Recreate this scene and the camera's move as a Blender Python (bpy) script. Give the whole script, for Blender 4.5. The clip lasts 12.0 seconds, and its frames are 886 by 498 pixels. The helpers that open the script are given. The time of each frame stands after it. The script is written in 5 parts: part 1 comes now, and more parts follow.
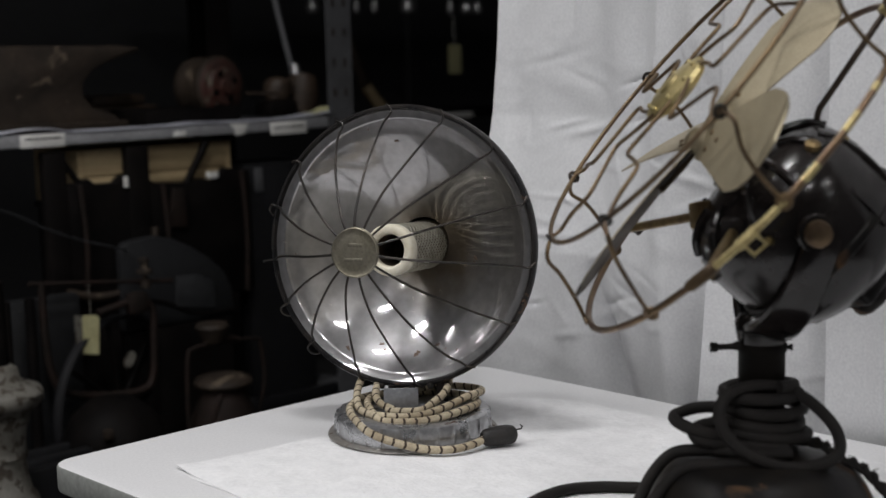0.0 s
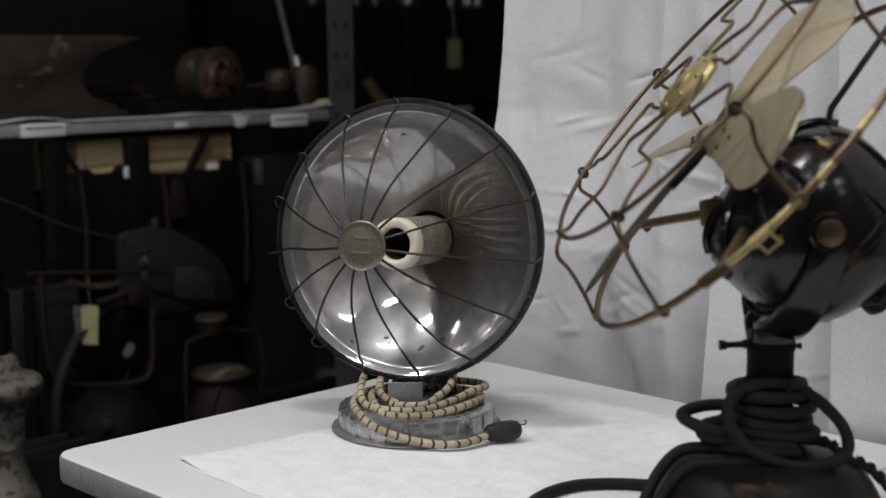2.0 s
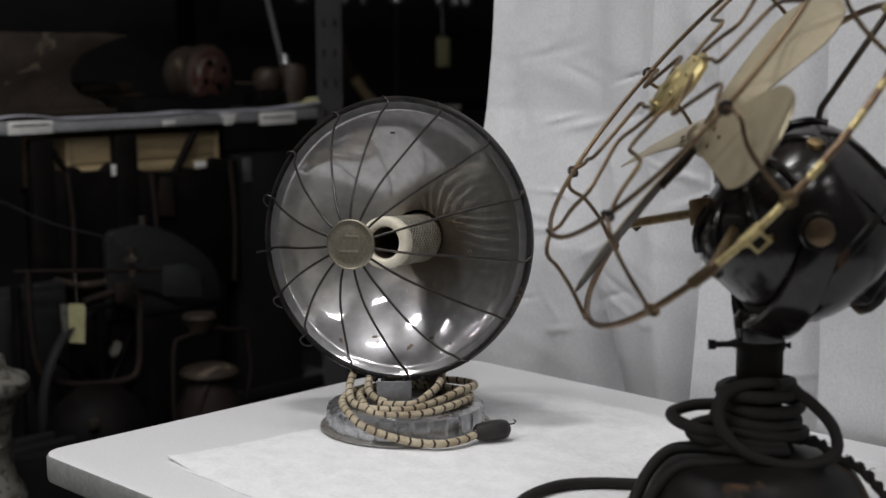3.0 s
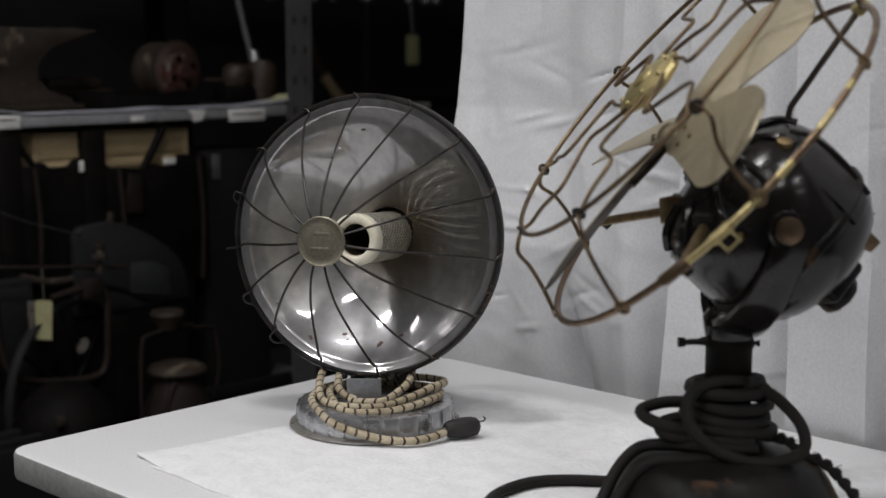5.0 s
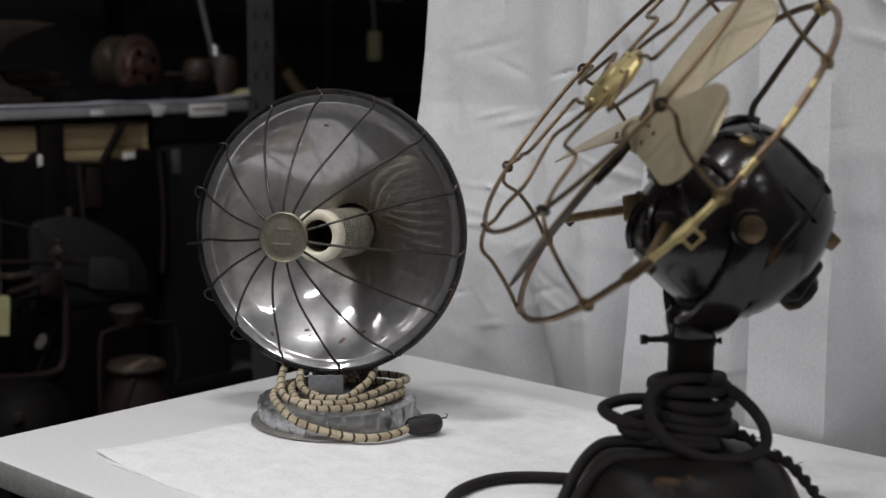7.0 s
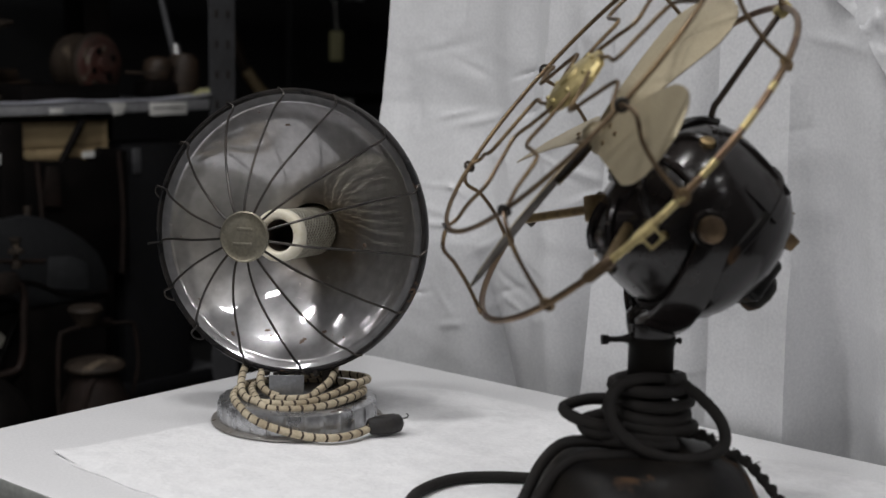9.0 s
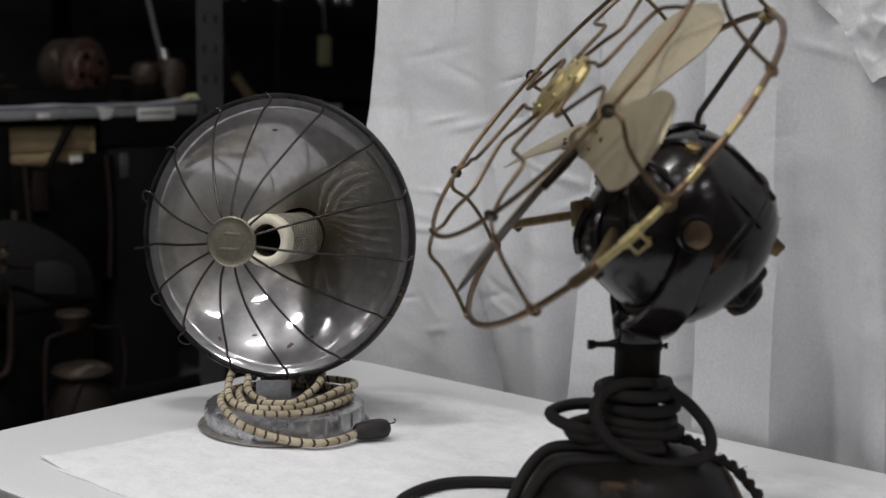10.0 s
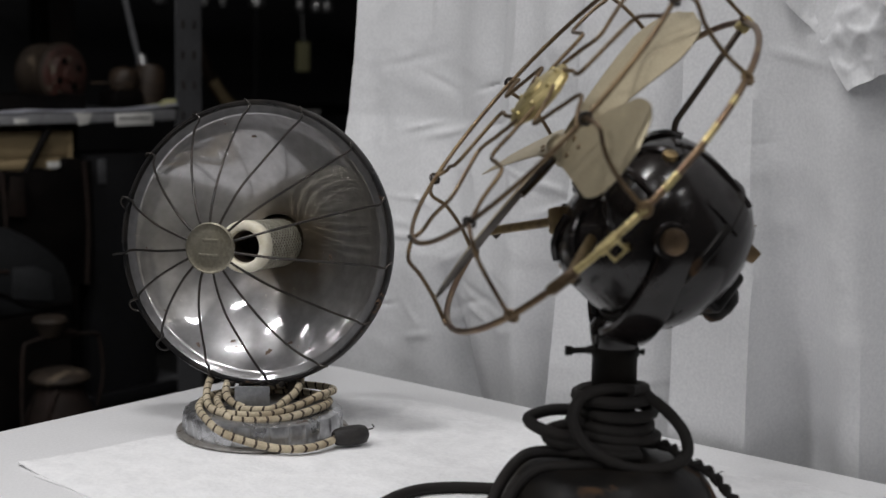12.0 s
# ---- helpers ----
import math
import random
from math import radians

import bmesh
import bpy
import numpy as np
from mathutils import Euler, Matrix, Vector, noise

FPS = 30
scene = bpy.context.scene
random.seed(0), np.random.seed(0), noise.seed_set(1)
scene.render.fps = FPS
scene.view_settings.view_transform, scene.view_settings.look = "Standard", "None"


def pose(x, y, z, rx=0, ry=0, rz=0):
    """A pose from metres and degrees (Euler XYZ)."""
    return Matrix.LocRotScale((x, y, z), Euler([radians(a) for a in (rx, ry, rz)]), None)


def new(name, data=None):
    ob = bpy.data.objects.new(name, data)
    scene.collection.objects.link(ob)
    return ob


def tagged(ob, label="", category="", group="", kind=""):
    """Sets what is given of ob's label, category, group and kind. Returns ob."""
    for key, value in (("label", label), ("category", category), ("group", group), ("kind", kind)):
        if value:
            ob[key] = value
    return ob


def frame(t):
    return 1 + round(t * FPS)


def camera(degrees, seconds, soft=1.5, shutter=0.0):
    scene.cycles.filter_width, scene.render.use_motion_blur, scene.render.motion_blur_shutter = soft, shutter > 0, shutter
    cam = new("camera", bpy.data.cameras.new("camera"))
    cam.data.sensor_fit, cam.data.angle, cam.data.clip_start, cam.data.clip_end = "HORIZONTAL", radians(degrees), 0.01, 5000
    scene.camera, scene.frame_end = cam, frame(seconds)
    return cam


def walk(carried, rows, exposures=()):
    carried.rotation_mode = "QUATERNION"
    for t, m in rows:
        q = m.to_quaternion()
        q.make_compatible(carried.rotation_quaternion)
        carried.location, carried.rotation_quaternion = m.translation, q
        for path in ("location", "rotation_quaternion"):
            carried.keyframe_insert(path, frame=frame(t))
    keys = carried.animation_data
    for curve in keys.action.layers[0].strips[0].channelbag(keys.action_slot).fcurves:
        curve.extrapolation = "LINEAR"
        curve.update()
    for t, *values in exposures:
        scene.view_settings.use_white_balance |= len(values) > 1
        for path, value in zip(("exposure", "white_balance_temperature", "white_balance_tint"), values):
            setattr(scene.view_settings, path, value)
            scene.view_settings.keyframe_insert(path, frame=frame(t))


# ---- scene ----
cam = camera(35.5, 12.0)
PATH = [
    (0, 0.0074, -0.0200, 1.2120, 82.029, -1.377, -43.950),
    (0.5, 0.0039, -0.0132, 1.2124, 81.873, -1.178, -43.477),
    (1, 0.0034, -0.0096, 1.2129, 81.753, -1.034, -43.609),
    (1.5, 0.0032, -0.0081, 1.2120, 81.754, -0.865, -43.950),
    (2, -0.0004, -0.0065, 1.2116, 81.792, -0.656, -44.212),
    (2.5, 0.0019, -0.0038, 1.2117, 81.755, -0.584, -44.493),
    (3, 0.0006, -0.0030, 1.2114, 81.730, -0.488, -44.728),
    (5, -0.0015, -0.0015, 1.2106, 81.645, -0.083, -46.052),
    (5.5, 0.0000, -0.0000, 1.2100, 81.600, 0.000, -46.500),
    (6, 0.0014, 0.0019, 1.2105, 81.496, 0.118, -46.913),
    (6.5, -0.0012, 0.0028, 1.2096, 81.504, 0.320, -47.318),
    (7, -0.0021, 0.0028, 1.2100, 81.517, 0.429, -47.731),
    (9, -0.0024, 0.0026, 1.2090, 81.572, 0.825, -49.345),
    (9.5, -0.0021, 0.0007, 1.2103, 81.634, 0.823, -49.572),
    (10, -0.0024, 0.0002, 1.2097, 81.775, 0.912, -49.814),
    (10.5, -0.0030, 0.0003, 1.2097, 81.816, 0.962, -50.114),
    (11, -0.0059, 0.0001, 1.2107, 81.817, 1.049, -50.322),
    (11.5, -0.0070, -0.0019, 1.2114, 81.872, 1.040, -50.522),
    (12, -0.0071, -0.0033, 1.2109, 82.042, 1.108, -50.723),
]
walk(cam, [(t, pose(x, y, z, rx, 0, rz) @ pose(0, 0, 0, 0, 0, roll)) for t, x, y, z, rx, roll, rz in PATH])

# a 50 mm class lens at a middling stop: focus on the heater
cam.data.dof.use_dof = True
cam.data.dof.focus_distance = 1.66
cam.data.dof.aperture_fstop = 4.8

# ---------------------------------------------------------------- light
world = bpy.data.worlds.new("world")
world.use_nodes = True
world.node_tree.nodes["Background"].inputs["Color"].default_value = (0.02, 0.021, 0.023, 1)
world.node_tree.nodes["Background"].inputs["Strength"].default_value = 0.3
scene.world = world
scene.view_settings.exposure = 0.03


def ceiling_lamp(x, y, power, sx=0.34, sy=0.11, z=2.93):
    """A fluorescent tube fitting on the ceiling, or one added for balance, as its lamp."""
    d = bpy.data.lights.new("ceiling_lamp", "AREA")
    d.shape, d.size, d.size_y, d.energy = "RECTANGLE", sx, sy, 1.04 * power
    d.color = (1.0, 0.985, 0.985)
    o = new("ceiling_lamp", d)
    o.location = (x, y, z)
    o.rotation_euler = (0, 0, radians(-38))
    return o


# rows at x below -1 are added for balance; no highlight places them
for lx, ly, power in ((0.77, 1.32, 12), (0.07, 1.80, 11.5), (0.0, 2.94, 3), (-1.15, 1.5, 11), (-1.95, 1.4, 10), (0.88, 0.06, 6.5), (0.01, 0.51, 6.3), (-1.2, 0.4, 8), (-2.0, 0.4, 7), (0.88, -1.46, 5), (0.85, -2.7, 3), (0.01, -0.8, 4)):
    ceiling_lamp(lx, ly, power)


# ---------------------------------------------------------------- materials
def material(name, base, second=None, scale=12.0, fine=120.0, rough=(0.4, 0.6), metal=0.0, bump=0.15,
             bump_scale=None, spot=None, spot_scale=30.0, spot_from=0.62, stretch=(1, 1, 1), sheen=0.0, coat=0.0, spec=0.5):
    """Two scales of colour variation, worn roughness, fine relief and, where given, spots of dirt or rust."""
    m = bpy.data.materials.new(name)
    m.use_nodes = True
    nt = m.node_tree
    n, link = nt.nodes, nt.links.new
    bsdf = n["Principled BSDF"]
    tc = n.new("ShaderNodeTexCoord")
    mp = n.new("ShaderNodeMapping")
    mp.inputs["Scale"].default_value = stretch
    link(tc.outputs["Object"], mp.inputs["Vector"])

    def noise_node(s, detail=6.0, distort=0.0):
        t = n.new("ShaderNodeTexNoise")
        t.inputs["Scale"].default_value, t.inputs["Detail"].default_value = s, detail
        t.inputs["Distortion"].default_value = distort
        link(mp.outputs["Vector"], t.inputs["Vector"])
        return t

    second = second or tuple(c * 0.7 for c in base)
    big, small = noise_node(scale, 5.0, 0.4), noise_node(fine, 8.0)
    ramp = n.new("ShaderNodeValToRGB")
    ramp.color_ramp.elements[0].position, ramp.color_ramp.elements[1].position = 0.35, 0.68
    ramp.color_ramp.elements[0].color = (*base, 1)
    ramp.color_ramp.elements[1].color = (*second, 1)
    link(big.outputs["Fac"], ramp.inputs["Fac"])
    mix = n.new("ShaderNodeMix")
    mix.data_type, mix.blend_type = "RGBA", "OVERLAY"
    mix.inputs[0].default_value = 0.35
    link(ramp.outputs["Color"], mix.inputs[6])
    link(small.outputs["Fac"], mix.inputs[7])
    colour = mix.outputs[2]
    rr = n.new("ShaderNodeMapRange")
    rr.inputs["To Min"].default_value, rr.inputs["To Max"].default_value = rough
    rr.inputs["From Min"].default_value, rr.inputs["From Max"].default_value = 0.3, 0.7
    link(big.outputs["Fac"], rr.inputs["Value"])
    rough_out = rr.outputs["Result"]
    metal_out = None
    if spot:
        sp = noise_node(spot_scale, 9.0, 0.6)
        sr = n.new("ShaderNodeValToRGB")
        sr.color_ramp.elements[0].position, sr.color_ramp.elements[1].position = spot_from, spot_from + 0.05
        link(sp.outputs["Fac"], sr.inputs["Fac"])
        mx = n.new("ShaderNodeMix")
        mx.data_type = "RGBA"
        link(sr.outputs["Color"], mx.inputs[0])
        link(colour, mx.inputs[6])
        mx.inputs[7].default_value = (*spot, 1)
        colour = mx.outputs[2]
        ra = n.new("ShaderNodeMix")
        ra.inputs[3].default_value = 0.85
        link(sr.outputs["Color"], ra.inputs[0])
        link(rough_out, ra.inputs[2])
        rough_out = ra.outputs[0]
        if metal:
            inv = n.new("ShaderNodeMath")
            inv.operation = "MULTIPLY_ADD"
            inv.inputs[1].default_value, inv.inputs[2].default_value = -0.9 * metal, metal
            link(sr.outputs["Color"], inv.inputs[0])
            metal_out = inv.outputs[0]
    link(colour, bsdf.inputs["Base Color"])
    link(rough_out, bsdf.inputs["Roughness"])
    bsdf.inputs["Metallic"].default_value = metal
    if metal_out:
        link(metal_out, bsdf.inputs["Metallic"])
    bsdf.inputs["Sheen Weight"].default_value = sheen
    bsdf.inputs["Coat Weight"].default_value = coat
    bsdf.inputs["Specular IOR Level"].default_value = spec
    if bump:
        b = n.new("ShaderNodeBump")
        b.inputs["Strength"].default_value = bump
        b.inputs["Distance"].default_value = 0.002
        bn = noise_node(bump_scale or fine, 6.0)
        link(bn.outputs["Fac"], b.inputs["Height"])
        link(b.outputs["Normal"], bsdf.inputs["Normal"])
    return m


MAT = dict(
    laminate=material("white_laminate", (0.75, 0.75, 0.76), (0.69, 0.69, 0.70), 3, 300, (0.35, 0.5), bump=0.03),
    foam=material("packing_foam", (0.81, 0.81, 0.82), (0.73, 0.73, 0.74), 40, 190, (0.7, 0.9), bump=0.8, bump_scale=170, stretch=(1.0, 0.8, 1)),
    curtain=material("white_sheeting", (0.70, 0.705, 0.72), (0.64, 0.645, 0.66), 2.5, 260, (0.36, 0.52), bump=0.06, bump_scale=20, sheen=0.1),
    bowl_back=material("dull_nickel", (0.35, 0.35, 0.35), (0.2, 0.19, 0.18), 14, 90, (0.3, 0.5), 0.9, spot=(0.08, 0.05, 0.03)),
    dark_enamel=material("black_enamel_rim", (0.012, 0.012, 0.013), (0.025, 0.022, 0.02), 25, 160, (0.22, 0.4), bump=0.1, spec=0.18,
                         spot=(0.12, 0.075, 0.05), spot_scale=60, spot_from=0.66),
    wire=material("dark_steel_wire", (0.035, 0.034, 0.033), (0.06, 0.05, 0.043), 40, 300, (0.35, 0.5), 0.7, bump=0.1),
    badge=material("aged_nickel_badge", (0.30, 0.28, 0.225), (0.22, 0.20, 0.15), 40, 300, (0.35, 0.5), 0.85, bump=0.12),
    ceramic=material("cream_ceramic", (0.78, 0.74, 0.62), (0.66, 0.60, 0.46), 30, 200, (0.45, 0.6), bump=0.08,
                     spot=(0.25, 0.18, 0.10), spot_scale=50, spot_from=0.7),
    sleeve=material("perforated_sleeve", (0.64, 0.62, 0.54), (0.42, 0.39, 0.31), 60, 300, (0.35, 0.5), 0.6, bump=0.1),
    pit_rust=material("brown_rust_pit", (0.075, 0.045, 0.03), (0.12, 0.085, 0.06), 90, 300, (0.6, 0.8), 0.2, bump=0.4),
    soot=material("sooty_socket", (0.075, 0.052, 0.037), (0.03, 0.022, 0.017), 60, 200, (0.6, 0.8), 0.2),
    brown_stain=material("heat_stained_nickel", (0.17, 0.14, 0.095), (0.10, 0.08, 0.055), 30, 120, (0.25, 0.45), 0.9, spot=(0.10, 0.055, 0.03), spot_scale=50, spot_from=0.62),
    base_steel=material("grey_plated_steel", (0.50, 0.505, 0.52), (0.38, 0.38, 0.385), 25, 160, (0.22, 0.36), 0.85, bump=0.1,
                        spot=(0.09, 0.06, 0.045), spot_scale=45, spot_from=0.68),
    lip_steel=material("worn_base_lip", (0.40, 0.385, 0.365), (0.29, 0.27, 0.245), 20, 160, (0.35, 0.5), 0.6, spot=(0.10, 0.07, 0.05), spot_scale=40, spot_from=0.64),
    bracket=material("bracket_steel", (0.33, 0.34, 0.36), (0.26, 0.265, 0.28), 30, 200, (0.35, 0.5), 0.6, bump=0.08),
    plug=material("black_rubber_plug", (0.016, 0.015, 0.015), (0.03, 0.027, 0.025), 60, 300, (0.45, 0.65), bump=0.3, spec=0.4),
    black_gloss=material("black_japanned_iron", (0.007, 0.006, 0.006), (0.016, 0.013, 0.012), 14, 120, (0.09, 0.26), bump=0.2, spec=0.38, bump_scale=40, coat=0.0,
                         spot=(0.05, 0.038, 0.028), spot_scale=26, spot_from=0.65),
    black_worn=material("worn_black_paint", (0.008, 0.0075, 0.0075), (0.018, 0.015, 0.012), 18, 140, (0.3, 0.55), bump=0.2, spec=0.14,
                        spot=(0.085, 0.05, 0.028), spot_scale=20, spot_from=0.60),
    post_black=material("dull_black_post", (0.0045, 0.0042, 0.004), (0.009, 0.0075, 0.006), 18, 140, (0.5, 0.7), bump=0.2, spec=0.06),
    brass=material("tarnished_brass", (0.38, 0.29, 0.12), (0.15, 0.105, 0.06), 30, 200, (0.2, 0.42), 1.0, bump=0.1),
    brass_ring=material("red_brown_brass", (0.21, 0.145, 0.085), (0.13, 0.085, 0.065), 26, 160, (0.3, 0.48), 0.9, bump=0.12),
    brass_umber=material("umber_brown_steel", (0.045, 0.034, 0.027), (0.075, 0.055, 0.04), 22, 160, (0.4, 0.55), 0.6, bump=0.15),
    brass_block=material("old_gold_brass", (0.30, 0.22, 0.10), (0.14, 0.095, 0.05), 34, 160, (0.3, 0.5), 0.9, bump=0.2),
    brass_bright=material("worn_bright_brass", (0.56, 0.47, 0.23), (0.40, 0.33, 0.17), 40, 220, (0.36, 0.54), 0.9, bump=0.25),
    brass_dark=material("browned_brass_wire", (0.12, 0.085, 0.06), (0.20, 0.14, 0.075), 22, 160, (0.35, 0.52), 0.85, bump=0.15),
    blade=material("oxidised_brass_blade", (0.38, 0.33, 0.23), (0.31, 0.265, 0.18), 10, 500, (0.4, 0.55), 0.5, bump=0.06,
                   spot=(0.12, 0.08, 0.04), spot_scale=34, spot_from=0.72),
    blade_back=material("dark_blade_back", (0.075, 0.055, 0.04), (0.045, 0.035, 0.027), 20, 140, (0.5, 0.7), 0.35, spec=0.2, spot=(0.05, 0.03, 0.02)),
    cable=material("black_cloth_cable", (0.013, 0.0118, 0.0112), (0.020, 0.0175, 0.016), 40, 700, (0.6, 0.8), bump=0.5, bump_scale=600, spec=0.22),
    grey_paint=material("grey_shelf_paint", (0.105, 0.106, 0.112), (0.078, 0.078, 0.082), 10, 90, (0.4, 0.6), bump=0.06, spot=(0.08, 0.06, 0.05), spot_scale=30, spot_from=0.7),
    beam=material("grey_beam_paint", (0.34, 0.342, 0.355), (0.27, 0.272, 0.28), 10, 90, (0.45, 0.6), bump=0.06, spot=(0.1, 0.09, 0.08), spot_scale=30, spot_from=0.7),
    edge=material("grey_table_edge", (0.30, 0.31, 0.295), (0.25, 0.26, 0.245), 20, 150, (0.4, 0.6), bump=0.05),
    liner=material("pale_plastic_liner", (0.62, 0.63, 0.70), (0.52, 0.53, 0.60), 14, 90, (0.3, 0.5), bump=0.1),
    paper=material("paper_label", (0.78, 0.77, 0.74), (0.66, 0.65, 0.62), 30, 200, (0.7, 0.8), bump=0.05),
    manila=material("manila_tag", (0.52, 0.50, 0.28), (0.44, 0.41, 0.22), 20, 200, (0.7, 0.8), bump=0.05),
    iron=material("old_brown_iron", (0.040, 0.029, 0.021), (0.017, 0.013, 0.010), 12, 90, (0.55, 0.75), bump=0.4, spec=0.3, spot=(0.11, 0.085, 0.06), spot_scale=14, spot_from=0.6),
    # background iron: the gloom behind the table is put into this near-black
    dark_iron=material("cast_iron_in_shade", (0.0045, 0.004, 0.004), (0.008, 0.0065, 0.006), 12, 90, (0.5, 0.7), bump=0.3, spec=0.08),
    # rust, and a darker iron with the low light put into its colour
    rust=material("dim_rusty_iron", (0.019, 0.011, 0.0085), (0.009, 0.0065, 0.005), 16, 110, (0.6, 0.85), bump=0.4, spec=0.25),
    red=material("faded_red_paint", (0.062, 0.021, 0.015), (0.032, 0.016, 0.012), 16, 110, (0.5, 0.7), bump=0.2, spot=(0.10, 0.08, 0.06), spot_scale=30, spot_from=0.6),
    wood=material("tan_wood", (0.45, 0.35, 0.20), (0.34, 0.25, 0.14), 5, 60, (0.55, 0.7), bump=0.2, stretch=(1, 6, 14)),
    dark_wood=material("brown_wood", (0.044, 0.027, 0.016), (0.022, 0.014, 0.009), 8, 80, (0.5, 0.7), bump=0.2, stretch=(3, 3, 12)),
    # flaking white, lowered to grey so the colour carries the dim light
    chalky=material("dimmed_flaking_white", (0.165, 0.158, 0.14), (0.095, 0.088, 0.073), 18, 120, (0.6, 0.8), bump=0.4,
                    spot=(0.05, 0.04, 0.03), spot_scale=55, spot_from=0.52),
    concrete=material("dark_concrete_floor", (0.06, 0.06, 0.06), (0.045, 0.045, 0.045), 2, 60, (0.6, 0.8), bump=0.2),
    plaster=material("pale_grey_plaster", (0.42, 0.42, 0.42), (0.36, 0.36, 0.36), 2, 60, (0.7, 0.9), bump=0.1),
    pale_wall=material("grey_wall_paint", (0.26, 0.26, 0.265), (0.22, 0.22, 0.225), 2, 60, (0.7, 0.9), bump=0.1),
    # the store's lack of light is put into this near-black wall colour
    wall=material("shaded_store_wall", (0.035, 0.035, 0.037), (0.028, 0.028, 0.03), 2, 60, (0.7, 0.9), bump=0.1),
    # also on the lowest shelf edge, where this colour carries the shade
    grey_card=material("dark_grey_steel_and_shade", (0.013, 0.013, 0.0145), (0.009, 0.009, 0.010), 6, 60, (0.5, 0.7), bump=0.1, spec=0.3),
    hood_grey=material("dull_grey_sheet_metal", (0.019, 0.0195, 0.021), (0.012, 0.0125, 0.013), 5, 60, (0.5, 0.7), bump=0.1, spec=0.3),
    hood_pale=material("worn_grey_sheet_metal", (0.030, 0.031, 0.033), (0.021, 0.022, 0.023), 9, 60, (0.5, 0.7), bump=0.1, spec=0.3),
    bright_metal=material("bright_steel_end", (0.6, 0.6, 0.6), (0.45, 0.45, 0.45), 20, 120, (0.25, 0.4), 0.9, bump=0.1),
)


def striped_cord():
    """Cream asbestos-braid cord with slanting dark tracer bands, set out along its length by its own map."""
    m = material("cream_braided_cord", (0.55, 0.48, 0.35), (0.31, 0.25, 0.165), 22, 300, (0.75, 0.9), bump=0.5, bump_scale=500)
    nt = m.node_tree
    n, link = nt.nodes, nt.links.new
    bsdf = n["Principled BSDF"]
    was = bsdf.inputs["Base Color"].links[0].from_socket
    uv = n.new("ShaderNodeUVMap")
    uv.uv_map = "run"
    sep = n.new("ShaderNodeSeparateXYZ")
    link(uv.outputs["UV"], sep.inputs["Vector"])
    tc = n.new("ShaderNodeTexCoord")
    wob = n.new("ShaderNodeTexNoise")
    wob.inputs["Scale"].default_value = 60
    link(tc.outputs["Object"], wob.inputs["Vector"])
    a = n.new("ShaderNodeMath")
    a.operation = "MULTIPLY_ADD"
    a.inputs[1].default_value = 0.07
    link(wob.outputs["Fac"], a.inputs[0])
    link(sep.outputs["X"], a.inputs[2])
    fr = n.new("ShaderNodeMath")
    fr.operation = "FRACT"
    link(a.outputs[0], fr.inputs[0])
    lt = n.new("ShaderNodeMath")
    lt.operation = "LESS_THAN"
    lt.inputs[1].default_value = 0.2
    link(fr.outputs[0], lt.inputs[0])
    mx = n.new("ShaderNodeMix")
    mx.data_type = "RGBA"
    link(lt.outputs[0], mx.inputs[0])
    link(was, mx.inputs[6])
    mx.inputs[7].default_value = (0.045, 0.03, 0.02, 1)
    link(mx.outputs[2], bsdf.inputs["Base Color"])
    return m


def reflector_metal():
    """Nickel with a sharp and a hazy gloss, rust specks, and a heat stain round the socket."""
    m = material("polished_nickel_reflector", (0.485, 0.48, 0.49), (0.385, 0.378, 0.38), 9, 70, (0.05, 0.09), 1.0, bump=0.035, bump_scale=38,
                 spot=(0.07, 0.035, 0.02), spot_scale=60, spot_from=0.69)
    nt = m.node_tree
    n, link = nt.nodes, nt.links.new
    sharp = n["Principled BSDF"]
    was = sharp.inputs["Base Color"].links[0].from_socket
    tc = n.new("ShaderNodeTexCoord")
    d = n.new("ShaderNodeVectorMath")
    d.operation = "DISTANCE"
    d.inputs[1].default_value = (1.222, 1.262, 0.968)
    link(tc.outputs["Object"], d.inputs[0])
    nz = n.new("ShaderNodeTexNoise")
    nz.inputs["Scale"].default_value, nz.inputs["Detail"].default_value = 24, 6
    link(tc.outputs["Object"], nz.inputs["Vector"])
    ad = n.new("ShaderNodeMath")
    ad.operation = "MULTIPLY_ADD"
    ad.inputs[1].default_value = 0.06
    link(nz.outputs["Fac"], ad.inputs[0])
    link(d.outputs["Value"], ad.inputs[2])
    mr = n.new("ShaderNodeMapRange")
    mr.inputs["From Min"].default_value, mr.inputs["From Max"].default_value = 0.066, 0.116
    mr.inputs["To Min"].default_value, mr.inputs["To Max"].default_value = 0.7, 0.0
    link(ad.outputs[0], mr.inputs["Value"])
    mx = n.new("ShaderNodeMix")
    mx.data_type = "RGBA"
    link(mr.outputs["Result"], mx.inputs[0])
    link(was, mx.inputs[6])
    mx.inputs[7].default_value = (0.20, 0.145, 0.075, 1)
    link(mx.outputs[2], sharp.inputs["Base Color"])
    hazy = n.new("ShaderNodeBsdfPrincipled")
    hazy.inputs["Metallic"].default_value, hazy.inputs["Roughness"].default_value = 0.9, 0.38
    link(mx.outputs[2], hazy.inputs["Base Color"])
    ms = n.new("ShaderNodeMixShader")
    ms.inputs[0].default_value = 0.48
    link(sharp.outputs[0], ms.inputs[1])
    link(hazy.outputs[0], ms.inputs[2])
    link(ms.outputs[0], n["Material Output"].inputs["Surface"])
    return m


MAT["bowl"] = reflector_metal()
MAT["cord"] = striped_cord()

# ---------------------------------------------------------------- mesh helpers
PLACE = {}


